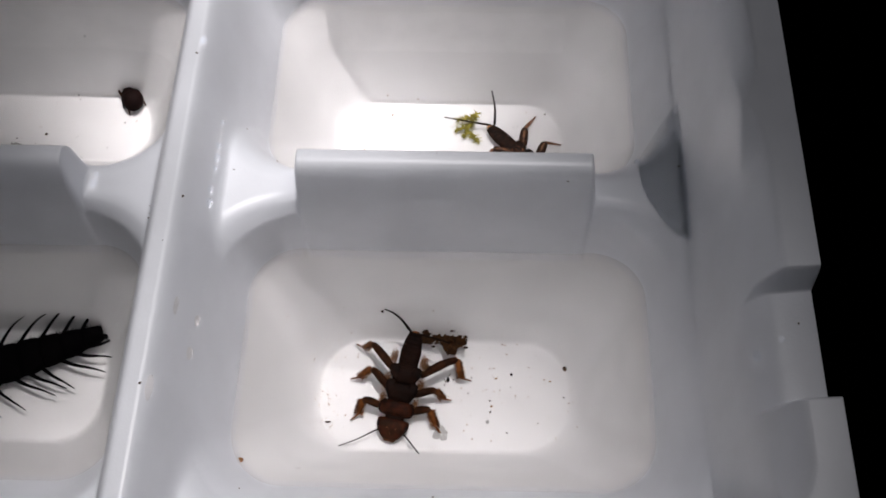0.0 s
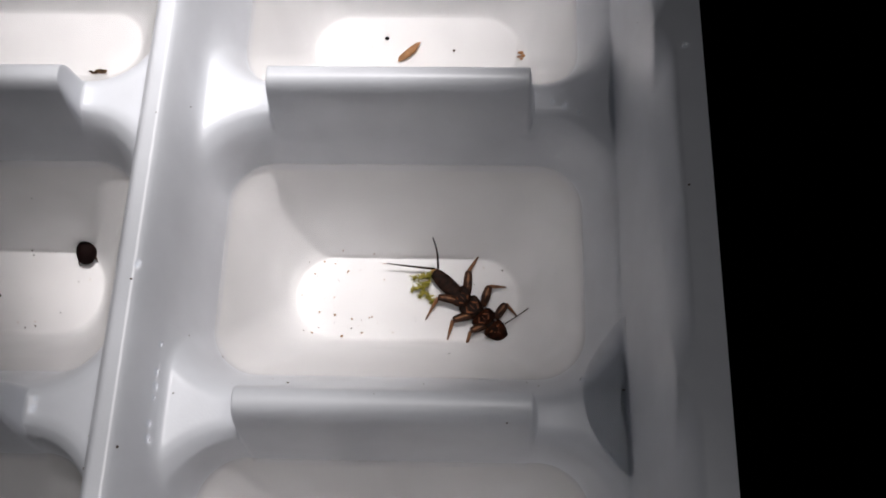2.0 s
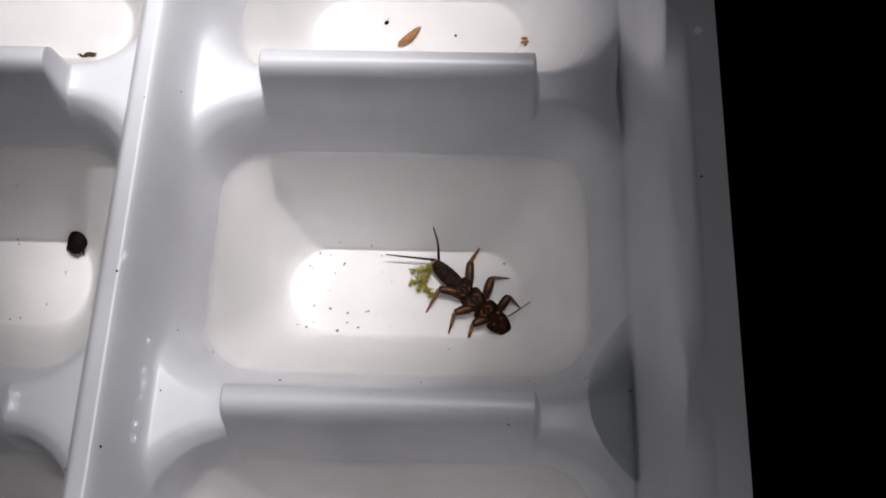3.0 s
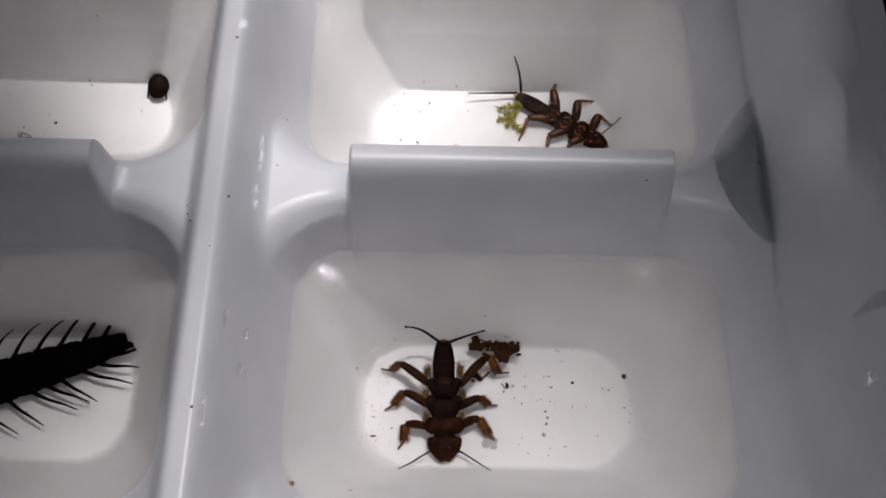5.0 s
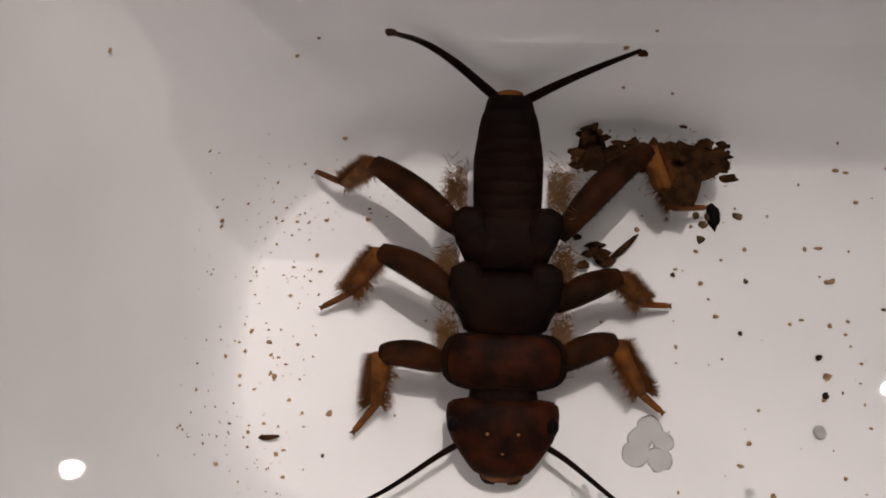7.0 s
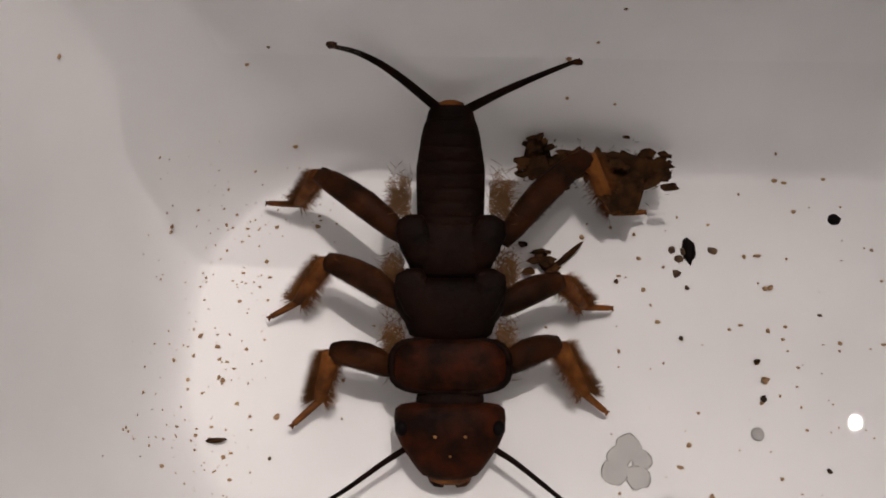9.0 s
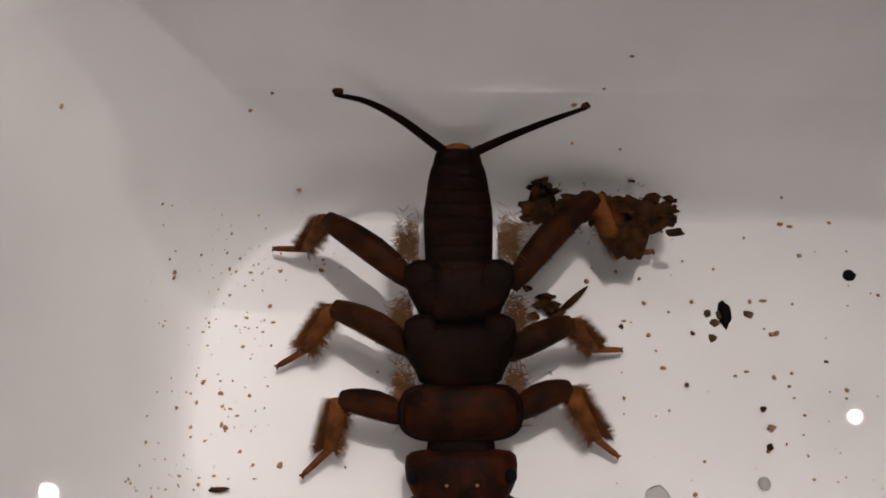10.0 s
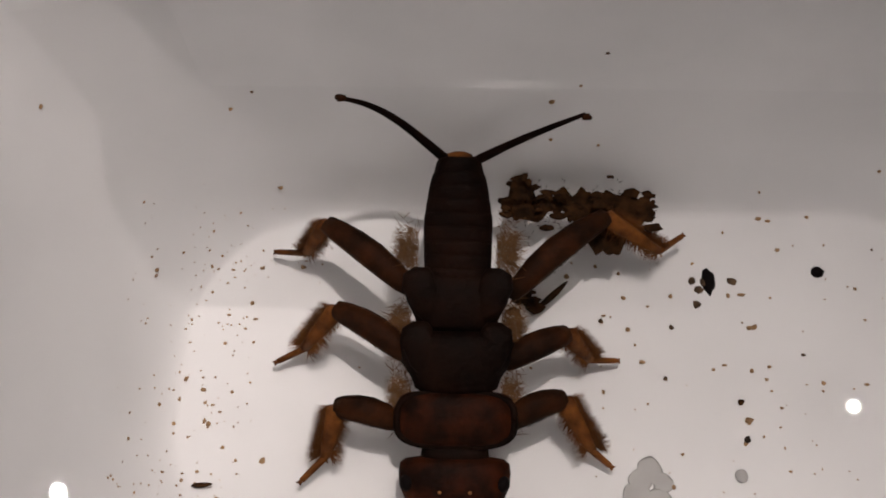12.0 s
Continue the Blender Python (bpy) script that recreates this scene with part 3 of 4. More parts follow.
def hellgrammite():
    """The long dark larva with pointed side filaments in the neighbouring cell."""
    rng = random.Random(21)
    ob = empty("hellgrammite_larva", cm(-2.25, -0.92, FLOOR_Z, rz=21.0))
    width = lambda s: float(np.interp(s, (0, 0.12, 0.4, 0.9, 1.4, 2.2, 2.7), (0.075, 0.10, 0.155, 0.21, 0.235, 0.24, 0.20)))
    # body segments run from the tail at the origin towards -x
    n = 11
    for i in range(n):
        a, b = 0.02 + i * 0.235, 0.02 + (i + 1) * 0.235
        rows = []
        for t, k in ((0, 0.95), (0.12, 1.0), (0.45, 1.03), (0.8, 1.0), (1, 0.95)):
            s = a + (b - a) * t
            rows.append((0, s, 0.17, width(s) * k, 0.15 * k))
        v, f = shell(rows, 20, 2.2, 0.8)
        part("body_segment", ([(-y, x, z) for x, y, z in v], f), LARVA, ob)
    v, f = shell([(0, 2.6, 0.16, 0.17, 0.1), (0, 2.68, 0.16, 0.22, 0.12), (0, 2.85, 0.16, 0.23, 0.12), (0, 2.95, 0.16, 0.17, 0.09)], 20, 2.6, 0.8)
    part("head", ([(-y, x, z) for x, y, z in v], f), LARVA, ob)
    up = [(0.10, 0.10, 0.17, 0.22), (0.29, 0.12, 0.06, 0.36), (0.50, 0.14, -0.12, 0.42), (0.74, 0.17, -0.36, 0.42), (0.98, 0.19, -0.62, 0.40), (1.20, 0.2, -0.88, 0.44), (1.44, 0.2, -1.14, 0.46), (1.70, 0.2, -1.42, 0.48), (1.95, 0.2, -1.7, 0.48)]
    down = [(0.16, -0.09, 0.20, -0.02), (0.24, -0.12, 0.08, -0.15), (0.40, -0.15, -0.10, -0.34), (0.57, -0.17, -0.22, -0.48), (0.78, -0.18, -0.62, -0.53), (0.94, -0.19, -0.70, -0.50), (1.10, -0.20, -0.83, -0.54), (1.32, -0.2, -1.17, -0.60), (1.6, -0.2, -1.42, -0.6), (1.85, -0.2, -1.68, -0.6)]
    for s, y0, x1, y1 in up + down:
        x1 += 0.16 if y0 < 0 else 0.07
        h = 0.30 if y0 > 0 else 0.12
        p = [(-s, y0 * 0.8, 0.17), (-s * 0.64 + x1 * 0.36, y0 * 0.64 + y1 * 0.36, 0.13 + h * 0.5), (-s * 0.30 + x1 * 0.70, y0 * 0.30 + y1 * 0.70, 0.1 + h * 0.9), (x1, y1, h + 0.04)]
        c = spline(p, 5)
        part("side_filament", tube(c, list(np.linspace(0.026, 0.005, len(c))), 7), LARVA, ob)
    roots = []
    for _ in range(900):
        u, a = rng.uniform(0.03, 2.5), rng.uniform(-0.3, 1.0) * math.pi
        roots.append(((-u, width(u) * 1.0 * math.cos(a), 0.17 + 0.14 * math.sin(a)), (0.4, math.cos(a), math.sin(a))))
    part("bristles", hairs(roots, rng, 0.05, 0.5, 0.0035), LARVA, ob, "short black bristles")
    for s in (-1, 1):
        c = spline([(-0.04, s * 0.05, 0.17), (0.03, s * 0.07, 0.2), (0.06, s * 0.1, 0.16)], 4)
        part("tail_hook", tube(c, list(np.linspace(0.04, 0.014, len(c))), 7), LARVA, ob)
        roots = [((0.0 + rng.uniform(-0.03, 0.05), s * rng.uniform(0.03, 0.09), 0.18), (1, s * 0.6, 0.1)) for _ in range(30)]
        part("tail_bristles", hairs(roots, rng, 0.06, 0.5, 0.004), LARVA, ob)
    return tagged(ob, "black hellgrammite larva with pointed side filaments lying under water", "insect larva")


# Flat grey of the floor discs; the rosette's shadow is put into this colour.
GREY_DISC = material("grey_jelly", (0.42, 0.415, 0.405), rough=0.5, vary=0.06, scale=1200)
LARVA = material("black_larva_skin", (0.0014, 0.0009, 0.0012), rough=0.8, spec=0.02, vary=0.3, scale=700, bump=0.3, bump_scale=3500)
larva = hellgrammite()


def beetle(at):
    rng = random.Random(4)
    ob = empty("water_beetle", at)
    part("wing_case", shell([(0, -0.13, 0.08, 0.02, 0.02), (0, -0.115, 0.08, 0.07, 0.05), (0, -0.06, 0.08, 0.115, 0.085), (0, 0.0, 0.08, 0.128, 0.1), (0, 0.06, 0.08, 0.12, 0.09), (0, 0.10, 0.08, 0.09, 0.07), (0, 0.115, 0.08, 0.05, 0.04)], 20, 2.1, 0.7), SHELLY, ob)
    part("front_shield", shell([(0, 0.10, 0.075, 0.085, 0.06), (0, 0.13, 0.075, 0.08, 0.06), (0, 0.155, 0.07, 0.055, 0.045)], 16, 2.2, 0.7), SHELLY, ob)
    part("head", shell([(0, 0.15, 0.07, 0.05, 0.04), (0, 0.18, 0.065, 0.042, 0.035), (0, 0.2, 0.06, 0.02, 0.015)], 14), SHELLY, ob)
    for s in (-1, 1):
        for y, kx, ky, ex, ey in ((0.08, 0.085, 0.17, 0.06, 0.225), (0.0, 0.115, 0.02, 0.135, -0.01), (-0.06, 0.10, -0.08, 0.11, -0.11)):
            part("leg", tube(spline([(s * 0.08, y, 0.05), (s * kx, ky, 0.08), (s * ex, ey, 0.012)], 4), [0.016, 0.016, 0.016, 0.015, 0.014, 0.012, 0.01, 0.008, 0.006], 6), LEGM, ob)
        part("antenna", tube(spline([(s * 0.03, 0.18, 0.07), (s * 0.06, 0.22, 0.09), (s * 0.07, 0.26, 0.08)], 3), [0.008] * 7, 5), LEGM, ob)
    for piece in ob.children:
        for vert in piece.data.vertices:
            vert.co *= 1.22
            vert.co.x *= 0.9
            vert.co.y *= 1.06
    return tagged(ob, "small round black water beetle on a cell floor under water", "beetle")


bug = beetle(cm(-2.49, 2.37, FLOOR_Z, rz=12))


def strider(x, y):
    """A long-legged water strider standing on the surface film."""
    ob = empty("water_strider", cm(x, y, WATER_Z + 0.03))
    part("body", shell([(0, -0.13, 0.0, 0.012, 0.01), (0, -0.08, 0.0, 0.035, 0.025), (0, 0.0, 0.0, 0.045, 0.032), (0, 0.07, 0.0, 0.03, 0.024), (0, 0.11, 0.0, 0.014, 0.012)], 14), EYEM, ob)
    for s in (-1, 1):
        for pts in ([(0.03, 0.03, 0.0), (0.09, 0.12, 0.05), (0.15, 0.37, -0.02)], [(0.03, 0.01, 0.0), (0.10, 0.07, 0.05), (0.17, 0.02, -0.02)], [(0.03, -0.03, 0.0), (0.10, -0.02, 0.03), (0.11, -0.14, -0.02)]):
            c = spline([(s * px, py, pz) for px, py, pz in pts], 4)
            part("leg", tube(c, list(np.linspace(0.010, 0.005, len(c))), 6), EYEM, ob)
    return tagged(ob, "thin-legged black water strider on the neighbouring cell's water", "insect")


strider(-4.04, 1.94)


def moss():
    """A sprig of moss that trails from the smaller nymph."""
    rng = random.Random(11)
    ob = empty("moss_sprig", cm(1.66, 1.92, FLOOR_Z))
    stems = [[(0.13, 0.2, 0.10), (0.07, 0.08, 0.07), (0.01, -0.05, 0.05), (-0.02, -0.14, 0.03)], [(0.1, 0.16, 0.09), (0.0, 0.13, 0.08), (-0.12, 0.13, 0.06)], [(0.02, -0.04, 0.05), (0.1, -0.13, 0.04), (0.15, -0.2, 0.03)], [(0.05, 0.04, 0.06), (-0.06, 0.0, 0.06), (-0.12, -0.03, 0.04)]]
    for stem in stems:
        c = spline(stem, 6)
        part("stem", tube(c, list(np.linspace(0.011, 0.006, len(c))), 6), MOSS, ob)
        roots = [(c[rng.randrange(len(c))], (rng.uniform(-1, 1), rng.uniform(-0.6, 0.6), rng.uniform(-0.2, 0.6))) for _ in range(60)]
        part("leaflets", hairs(roots, rng, 0.085, 0.4, 0.011, 0.1), MOSS, ob)
    return tagged(ob, "yellow-green moss sprig beside the smaller nymph under water", "moss")


sprig = moss()


def clump(name, at, seed, spread, n, mat, label, category, size=0.03):
    rng = random.Random(seed)
    ob = empty(name, at)
    for _ in range(n):
        p = (rng.gauss(0, spread[0]), rng.gauss(0, spread[1]), abs(rng.gauss(0, spread[2])) + size * 0.5)
        part("flake", blob(size * rng.uniform(0.5, 1.3), rng, (1.3, rng.uniform(0.6, 1.2), 0.6), 0.45, 1, p), mat, ob, smooth=False)
    return tagged(ob, label, category)


def leg_litter(at):
    """A torn mat of rotten leaf, with flakes and fibres, that hangs about the nymph's hind leg."""
    rng = random.Random(5)
    ob = empty("detritus_clump", at)
    n, m, verts, faces = 44, 12, [], []
    for layer in (1, -1):
        for i in range(n + 1):
            u = i / n
            rag = noise.noise(Vector((u * 9, 3.1, 0))) * 0.035 + noise.noise(Vector((u * 31, 7.7, 0))) * 0.022
            top = float(np.interp(u, (0, 0.04, 0.10, 0.17, 0.3, 0.55, 0.8, 1), (0.03, 0.13, 0.15, 0.05, 0.055, 0.06, 0.045, 0.02))) + rag
            low = float(np.interp(u, (0, 0.15, 0.3, 0.45, 0.60, 0.76, 0.84, 1), (-0.03, -0.06, -0.03, -0.05, -0.17, -0.15, -0.07, -0.03))) + noise.noise(Vector((u * 17, 1.3, 4))) * 0.04
            for j in range(m + 1):
                v = j / m
                x = -0.24 + 0.5 * u + noise.noise(Vector((u * 5, v * 6, 9))) * 0.025
                y = low + (top - low) * v
                z = 0.05 + noise.noise(Vector((x * 14, y * 14, 2))) * 0.045 + noise.noise(Vector((x * 45, y * 45, 5))) * 0.02
                edge = min(v, 1 - v, u * 3, (1 - u) * 3)
                verts.append((x, y, z + layer * 0.016 * min(1, edge * 6)))
    k = (n + 1) * (m + 1)
    for i in range(n):
        for j in range(m):
            a = i * (m + 1) + j
            faces += [(a, a + m + 1, a + m + 2, a + 1), (a + k, a + k + 1, a + k + m + 2, a + k + m + 1)]
    part("leaf_mat", (verts, faces), DIRT, ob, "torn brown mat of rotten leaf")
    for _ in range(34):
        x = rng.uniform(-0.25, 0.26)
        p = (x, rng.gauss(0.0, 0.045), abs(rng.gauss(0, 0.03)) + 0.04)
        part("flake", blob(rng.uniform(0.008, 0.020), rng, (1.5, rng.uniform(0.6, 1.1), 0.35), 0.35, 2, p), DIRT, ob)
    for _ in range(5):
        p = (-0.17 + rng.gauss(0, 0.02), 0.12 + rng.gauss(0, 0.04), 0.10 + rng.gauss(0, 0.01))
        part("flake", blob(rng.uniform(0.006, 0.015), rng, (1, 1.3, 0.6), 0.5, 2, p), DIRT, ob)
    roots = [((rng.uniform(-0.25, 0.26), rng.gauss(0.0, 0.05), 0.05), (rng.uniform(-1, 1), rng.uniform(-1, 1), rng.uniform(-0.2, 0.4))) for _ in range(260)]
    part("fibres", hairs(roots, rng, 0.02, 0.3, 0.0016), DIRT, ob)
    return tagged(ob, "matted brown leaf detritus around the nymph's hind leg", "debris")


leg_litter(cm(1.455, -0.925, FLOOR_Z + 0.13, rz=-2))
clump("detritus_clump", cm(1.26, -0.84, FLOOR_Z + 0.14), 6, (0.03, 0.03, 0.03), 8, DIRT, "small reddish-brown flakes of detritus on the cell wall", "debris", 0.016)
clump("detritus_clump", cm(1.29, -1.20, FLOOR_Z), 7, (0.035, 0.03, 0.02), 12, DIRT, "dark flakes of detritus by the nymph's side", "debris", 0.02)
clump("straw_tuft", cm(2.90, 5.14, FLOOR_Z + 0.02), 9, (0.08, 0.05, 0.03), 10, STRAW, "pale tan plant tuft on the cell floor", "debris", 0.035)


def splinter(x, y, rz, ln, w, mat, label):
    rng = random.Random(int(x * 100))
    c = [(ln * (t - 0.5), 0.1 * w * math.sin(9 * t), w * 0.7 + 0.02 * t) for t in (0, 0.15, 0.4, 0.65, 0.9, 1)]
    v, f = tube(c, [w * k for k in (0.2, 0.8, 1.0, 0.9, 0.5, 0.15)], 8, 0.6)
    return tagged(thing("plant_fragment", v, f, mat, cm(x, y, FLOOR_Z, rz=rz)), label, "debris")


splinter(1.378, 5.234, 48, 0.42, 0.06, STRAW, "orange-brown bark splinter on the cell floor under water")
splinter(0.24, -1.849, 2, 0.07, 0.009, DIRT, "thin brown plant splinter on the cell floor")
splinter(1.37, -1.19, 42, 0.14, 0.012, DIRT, "dark plant splinter beside the nymph")


def grain(x, y, z, r, seed, mat, label, stretch=(1, 1, 0.8)):
    rng = random.Random(seed)
    v, f = blob(r, rng, stretch, 0.35, 2)
    return tagged(thing("grit_grain", v, f, mat, cm(x, y, z + r * stretch[2] * 0.8)), label, "debris", group="loose grains")


grain(2.793, -1.181, FLOOR_Z, 0.025, 2, GRIT, "dark brown grain near the cell's end", (1.2, 1, 0.7))
grain(2.865, -1.12, FLOOR_Z, 0.019, 3, DIRT, "brown grain near the cell's end", (1.3, 0.8, 0.6))
grain(1.989, -1.629, FLOOR_Z, 0.013, 4, SPECK, "brown grain on the cell floor")
grain(1.97, -1.566, FLOOR_Z, 0.010, 5, DIRT, "small brown grain on the cell floor")
grain(1.732, -1.484, FLOOR_Z, 0.008, 6, GRIT, "small grey grain on the cell floor")
grain(1.53, -1.279, FLOOR_Z, 0.008, 7, GRIT, "small dark grain on the cell floor")
grain(2.395, -0.845, FLOOR_Z, 0.019, 8, DIRT, "brown flake at the foot of the cell wall", (0.6, 1.5, 0.6))
grain(1.068, 5.467, FLOOR_Z, 0.028, 9, EYEM, "round black grain on the far cell's floor")
grain(-2.05, 5.26, FLOOR_Z, 0.031, 10, EYEM, "round black grain in the far cell")
grain(-4.265, 2.45, FLOOR_Z, 0.028, 11, EYEM, "round black grain in the neighbouring cell")
grain(-3.512, 1.722, FLOOR_Z, 0.019, 12, GRIT, "dark grain in the neighbouring cell")
grain(-2.18, -1.873, FLOOR_Z, 0.019, 13, GRIT, "dark grain on the larva's cell floor")
grain(1.97, 5.28, FLOOR_Z, 0.019, 14, GRIT, "grey grain on the far cell's floor")
grain(-0.38, -2.665, -1.19, 0.028, 15, STRAW, "tan flake stuck on the cell wall", (1.2, 0.9, 0.6))
grain(2.745, -0.245, 0.0, 0.014, 16, GRIT, "dark grain stuck on a divider lip")
grain(2.85, -0.215, 0.0, 0.014, 17, GRIT, "dark grain stuck on a divider lip")
def specks(rows, mat, label, r, seed):
    """Loose specks lying on the white plastic, one thing each."""
    rng = random.Random(seed)
    for x, y in rows:
        k = r * rng.uniform(0.7, 1.25)
        ob = grain(x, y, float(tray_height(np.array([x]), np.array([y]))[0]), k, rng.randrange(1000), mat, label, (rng.uniform(0.8, 1.5), rng.uniform(0.8, 1.4), 0.6))
        ob.rotation_euler.z = rng.uniform(0, 3)


specks(((1.612, -1.195), (1.773, -1.191), (1.973, -0.954), (1.753, -1.041), (1.422, -1.117), (2.018, -1.458), (2.076, -1.444), (2.031, -1.681), (2.48, -0.81), (1.533, -1.285), (1.619, -1.31), (1.968, -1.191), (2.043, -1.306), (1.727, -1.843), (2.025, -1.308)), SPECK, "small brown speck lying on the cell floor", 0.0062, 61)
specks(((0.151, -1.496), (0.083, -1.597), (0.30, -0.735), (0.43, -0.843), (0.511, -1.09), (0.421, -1.765), (0.239, -1.647), (-0.19, -0.935), (1.512, -0.768), (1.43, -0.69), (1.342, -0.71), (1.351, -0.76)), SPECK, "small brown speck lying near the nymph", 0.0068, 62)
specks(((0.33, 2.09), (0.19, 1.81), (1.06, 1.54), (0.82, 1.51), (0.71, 1.28), (0.42, 1.59), (1.32, 1.34), (0.44, 2.25), (0.61, 1.56), (2.4, 2.2), (0.67, 2.38), (0.74, 2.13), (0.35, 1.31), (1.049, 2.354), (1.19, 2.03), (0.73, 2.11), (1.03, 1.53), (0.95, 1.33)), SPECK, "dark speck lying on the smaller nymph's cell floor", 0.0105, 63)
specks(((-3.22, 2.33), (-3.0, 2.71), (-3.86, 1.65), (-2.56, 1.93), (-3.62, 1.57), (-3.19, 2.27), (-2.73, 1.52), (-3.13, 1.31), (-3.82, 1.98)), DIRT, "brown speck lying on the beetle's cell floor", 0.0105, 64)
clump("detritus_clump", cm(-2.78, 4.82, FLOOR_Z), 12, (0.06, 0.03, 0.02), 7, GRIT, "dark and tan caddis fragments in the far cell", "debris", 0.045)
SKIN = material("pale_shed_skin", (0.44, 0.45, 0.41), rough=0.6, spec=0.2, vary=0.3, scale=900, second=(0.25, 0.25, 0.22))


def shed_skin(x, y):
    """A flat, nearly clear shed skin with its limp legs."""
    rng = random.Random(14)
    ob = empty("shed_skin", cm(x, y, FLOOR_Z, rz=-6))
    part("body", shell([(0, -0.02, 0.012, 0.05, 0.008), (0, 0.0, 0.012, 0.17, 0.012), (0.02, 0.02, 0.012, 0.15, 0.012), (0.03, 0.045, 0.012, 0.05, 0.006)], 18, 2.0), SKIN, ob)
    for i in range(5):
        x0 = rng.uniform(-0.12, 0.12)
        c = spline([(x0, 0, 0.012), (x0 + rng.uniform(-0.06, 0.06), rng.choice((-1, 1)) * 0.06, 0.02), (x0 + rng.uniform(-0.1, 0.1), rng.choice((-1, 1)) * 0.11, 0.01)], 4)
        part("leg", tube(c, [0.009] * len(c), 5), SKIN, ob)
    return tagged(ob, "pale grey shed insect skin on the cell floor under water", "shed skin")


shed_skin(-3.78, 1.45)


def floating_bug():
    """A tiny black springtail-like fleck on the surface."""
    rng = random.Random(2)
    ob = empty("surface_fleck", cm(1.51, -1.80, WATER_Z))
    part("body", blob(0.022, rng, (0.7, 1.3, 0.6), 0.3, 2), EYEM, ob)
    for i in range(5):
        part("flake", blob(0.010, rng, (1, 1, 0.5), 0.4, 1, (rng.gauss(0, 0.03), rng.gauss(-0.03, 0.03), 0.002)), GRIT, ob)
    return tagged(ob, "tiny black insect fleck floating on the water surface", "debris")


fleck = floating_bug()
v, f = blob(0.0145, random.Random(1), (1, 0.9, 0.8), 0.15, 2)
floater = tagged(thing("surface_fleck", v, f, EYEM, cm(1.84, -1.72, WATER_Z)), "round glossy black fleck floating on the water surface", "debris")


def fleck_shadow():
    """A rosette of flat grey blobs that stands in for the floating fleck's shadow."""
    rng = random.Random(17)
    ob = empty("jelly_cluster", cm(1.45, -1.90, FLOOR_Z))
    for x, y, r in ((0, 0.045, 0.042), (0.04, 0.005, 0.034), (0.025, -0.05, 0.040), (-0.045, -0.035, 0.042), (-0.03, 0.015, 0.036)):
        part("blob", blob(r, rng, (1, 1, 0.04), 0.15, 3, (x, y, 0.004)), GREY_DISC, ob).visible_shadow = False
    return tagged(ob, "rosette of flat grey discs painted as the fleck's shadow on the floor", "debris")


rosette = fleck_shadow()
# One flat grey disc lying apart from the rosette.
v, f = blob(0.022, random.Random(3), (1, 1, 0.3), 0.1, 2)
tagged(thing("jelly_blob", v, f, GREY_DISC, cm(1.945, -1.808, FLOOR_Z + 0.008)), "flat pale grey disc on the cell floor", "debris")


def bead_thing(x, y, z, r, seed, stretch, label, mat=WATER):
    v, f = blob(r, random.Random(seed), stretch, 0.12, 3)
    ob = thing("water_droplet", v, f, mat, cm(x, y, z))
    ob.visible_shadow = False
    return tagged(ob, label, "droplet", group="droplets on the tray")


def scatter(name, boxes, seed, mat, label, r0, r1):
    """Specks too small to count, lying on the cell floors and walls."""
    rng = random.Random(seed)
    geos = []
    for n, x0, x1, y0, y1 in boxes:
        for _ in range(n):
            x, y = rng.uniform(x0, x1), rng.uniform(y0, y1)
            z = float(tray_height(np.array([x]), np.array([y]))[0])
            r = rng.uniform(r0, r1) * rng.uniform(0.6, 1.3)
            geos.append(blob(r, rng, (rng.uniform(0.7, 1.6), rng.uniform(0.7, 1.3), 0.5), 0.5, 2, (x, y, z + r * 0.3)))
    v, f = join(*geos)
    return tagged(thing(name, v, f, mat), label, "debris", kind="stuff")


scatter("brown_silt", [(160, -0.02, 0.36, -2.05, -0.95), (60, 0.1, 0.7, -1.15, -0.88), (60, 1.4, 2.9, -2.1, -0.95), (60, 0.3, 1.5, 1.3, 2.3), (60, -4.5, -2.4, 1.3, 2.3), (40, -4.2, -3.5, 1.5, 2.2)], 37, SPECK, "fine brown silt lying on the cell floors", 0.0016, 0.0036)
scatter("brown_specks", [(60, 0.0, 0.38, -2.0, -0.95), (52, 1.5, 2.9, -2.1, -0.9), (24, 0.1, 2.9, -2.3, -0.7), (16, 0.3, 1.6, 1.3, 2.35), (10, 0.3, 2.9, 4.8, 5.8), (30, -4.6, -2.3, 1.3, 2.35), (12, -4.6, -2.2, 4.8, 5.8)], 31, SPECK, "fine brown specks scattered over the cell floors", 0.0028, 0.0070)
scatter("dark_specks", [(9, 0.2, 2.9, -2.2, -0.8), (20, 0.25, 1.6, 1.3, 2.35), (8, 2.0, 2.9, 1.9, 2.5), (8, -4.4, -2.2, -2.2, -0.9), (10, -4.6, -2.3, 1.3, 2.4)], 32, GRIT, "fine dark specks scattered over the cell floors", 0.003, 0.0075)
for x, y, r, k, st in ((-0.905, -2.48, 0.10, 1, (0.34, 1.1, 0.4)), (-0.745, -1.98, 0.06, 2, (0.6, 1.0, 0.6)), (-0.735, -1.65, 0.05, 3, (0.7, 1.0, 0.6)), (-0.84, -1.66, 0.07, 4, (0.35, 1.3, 0.4))):
    bead_thing(x, y, float(tray_height(np.array([x]), np.array([y]))[0]), r, k, st, "clear water droplet clinging to the tray's ridge")
scatter("wall_specks", [(14, -0.8, 3.7, -3.2, -0.2), (14, -0.8, 3.7, 0.2, 3.3), (8, -0.9, 3.6, -0.3, 0.3), (6, -1.3, -0.8, -3, 3.5), (8, -4.5, -1.3, -3, 3.5), (6, 3.75, 4.3, -3, 4)], 33, GRIT, "tiny dark specks stuck on the white plastic", 0.004, 0.009)
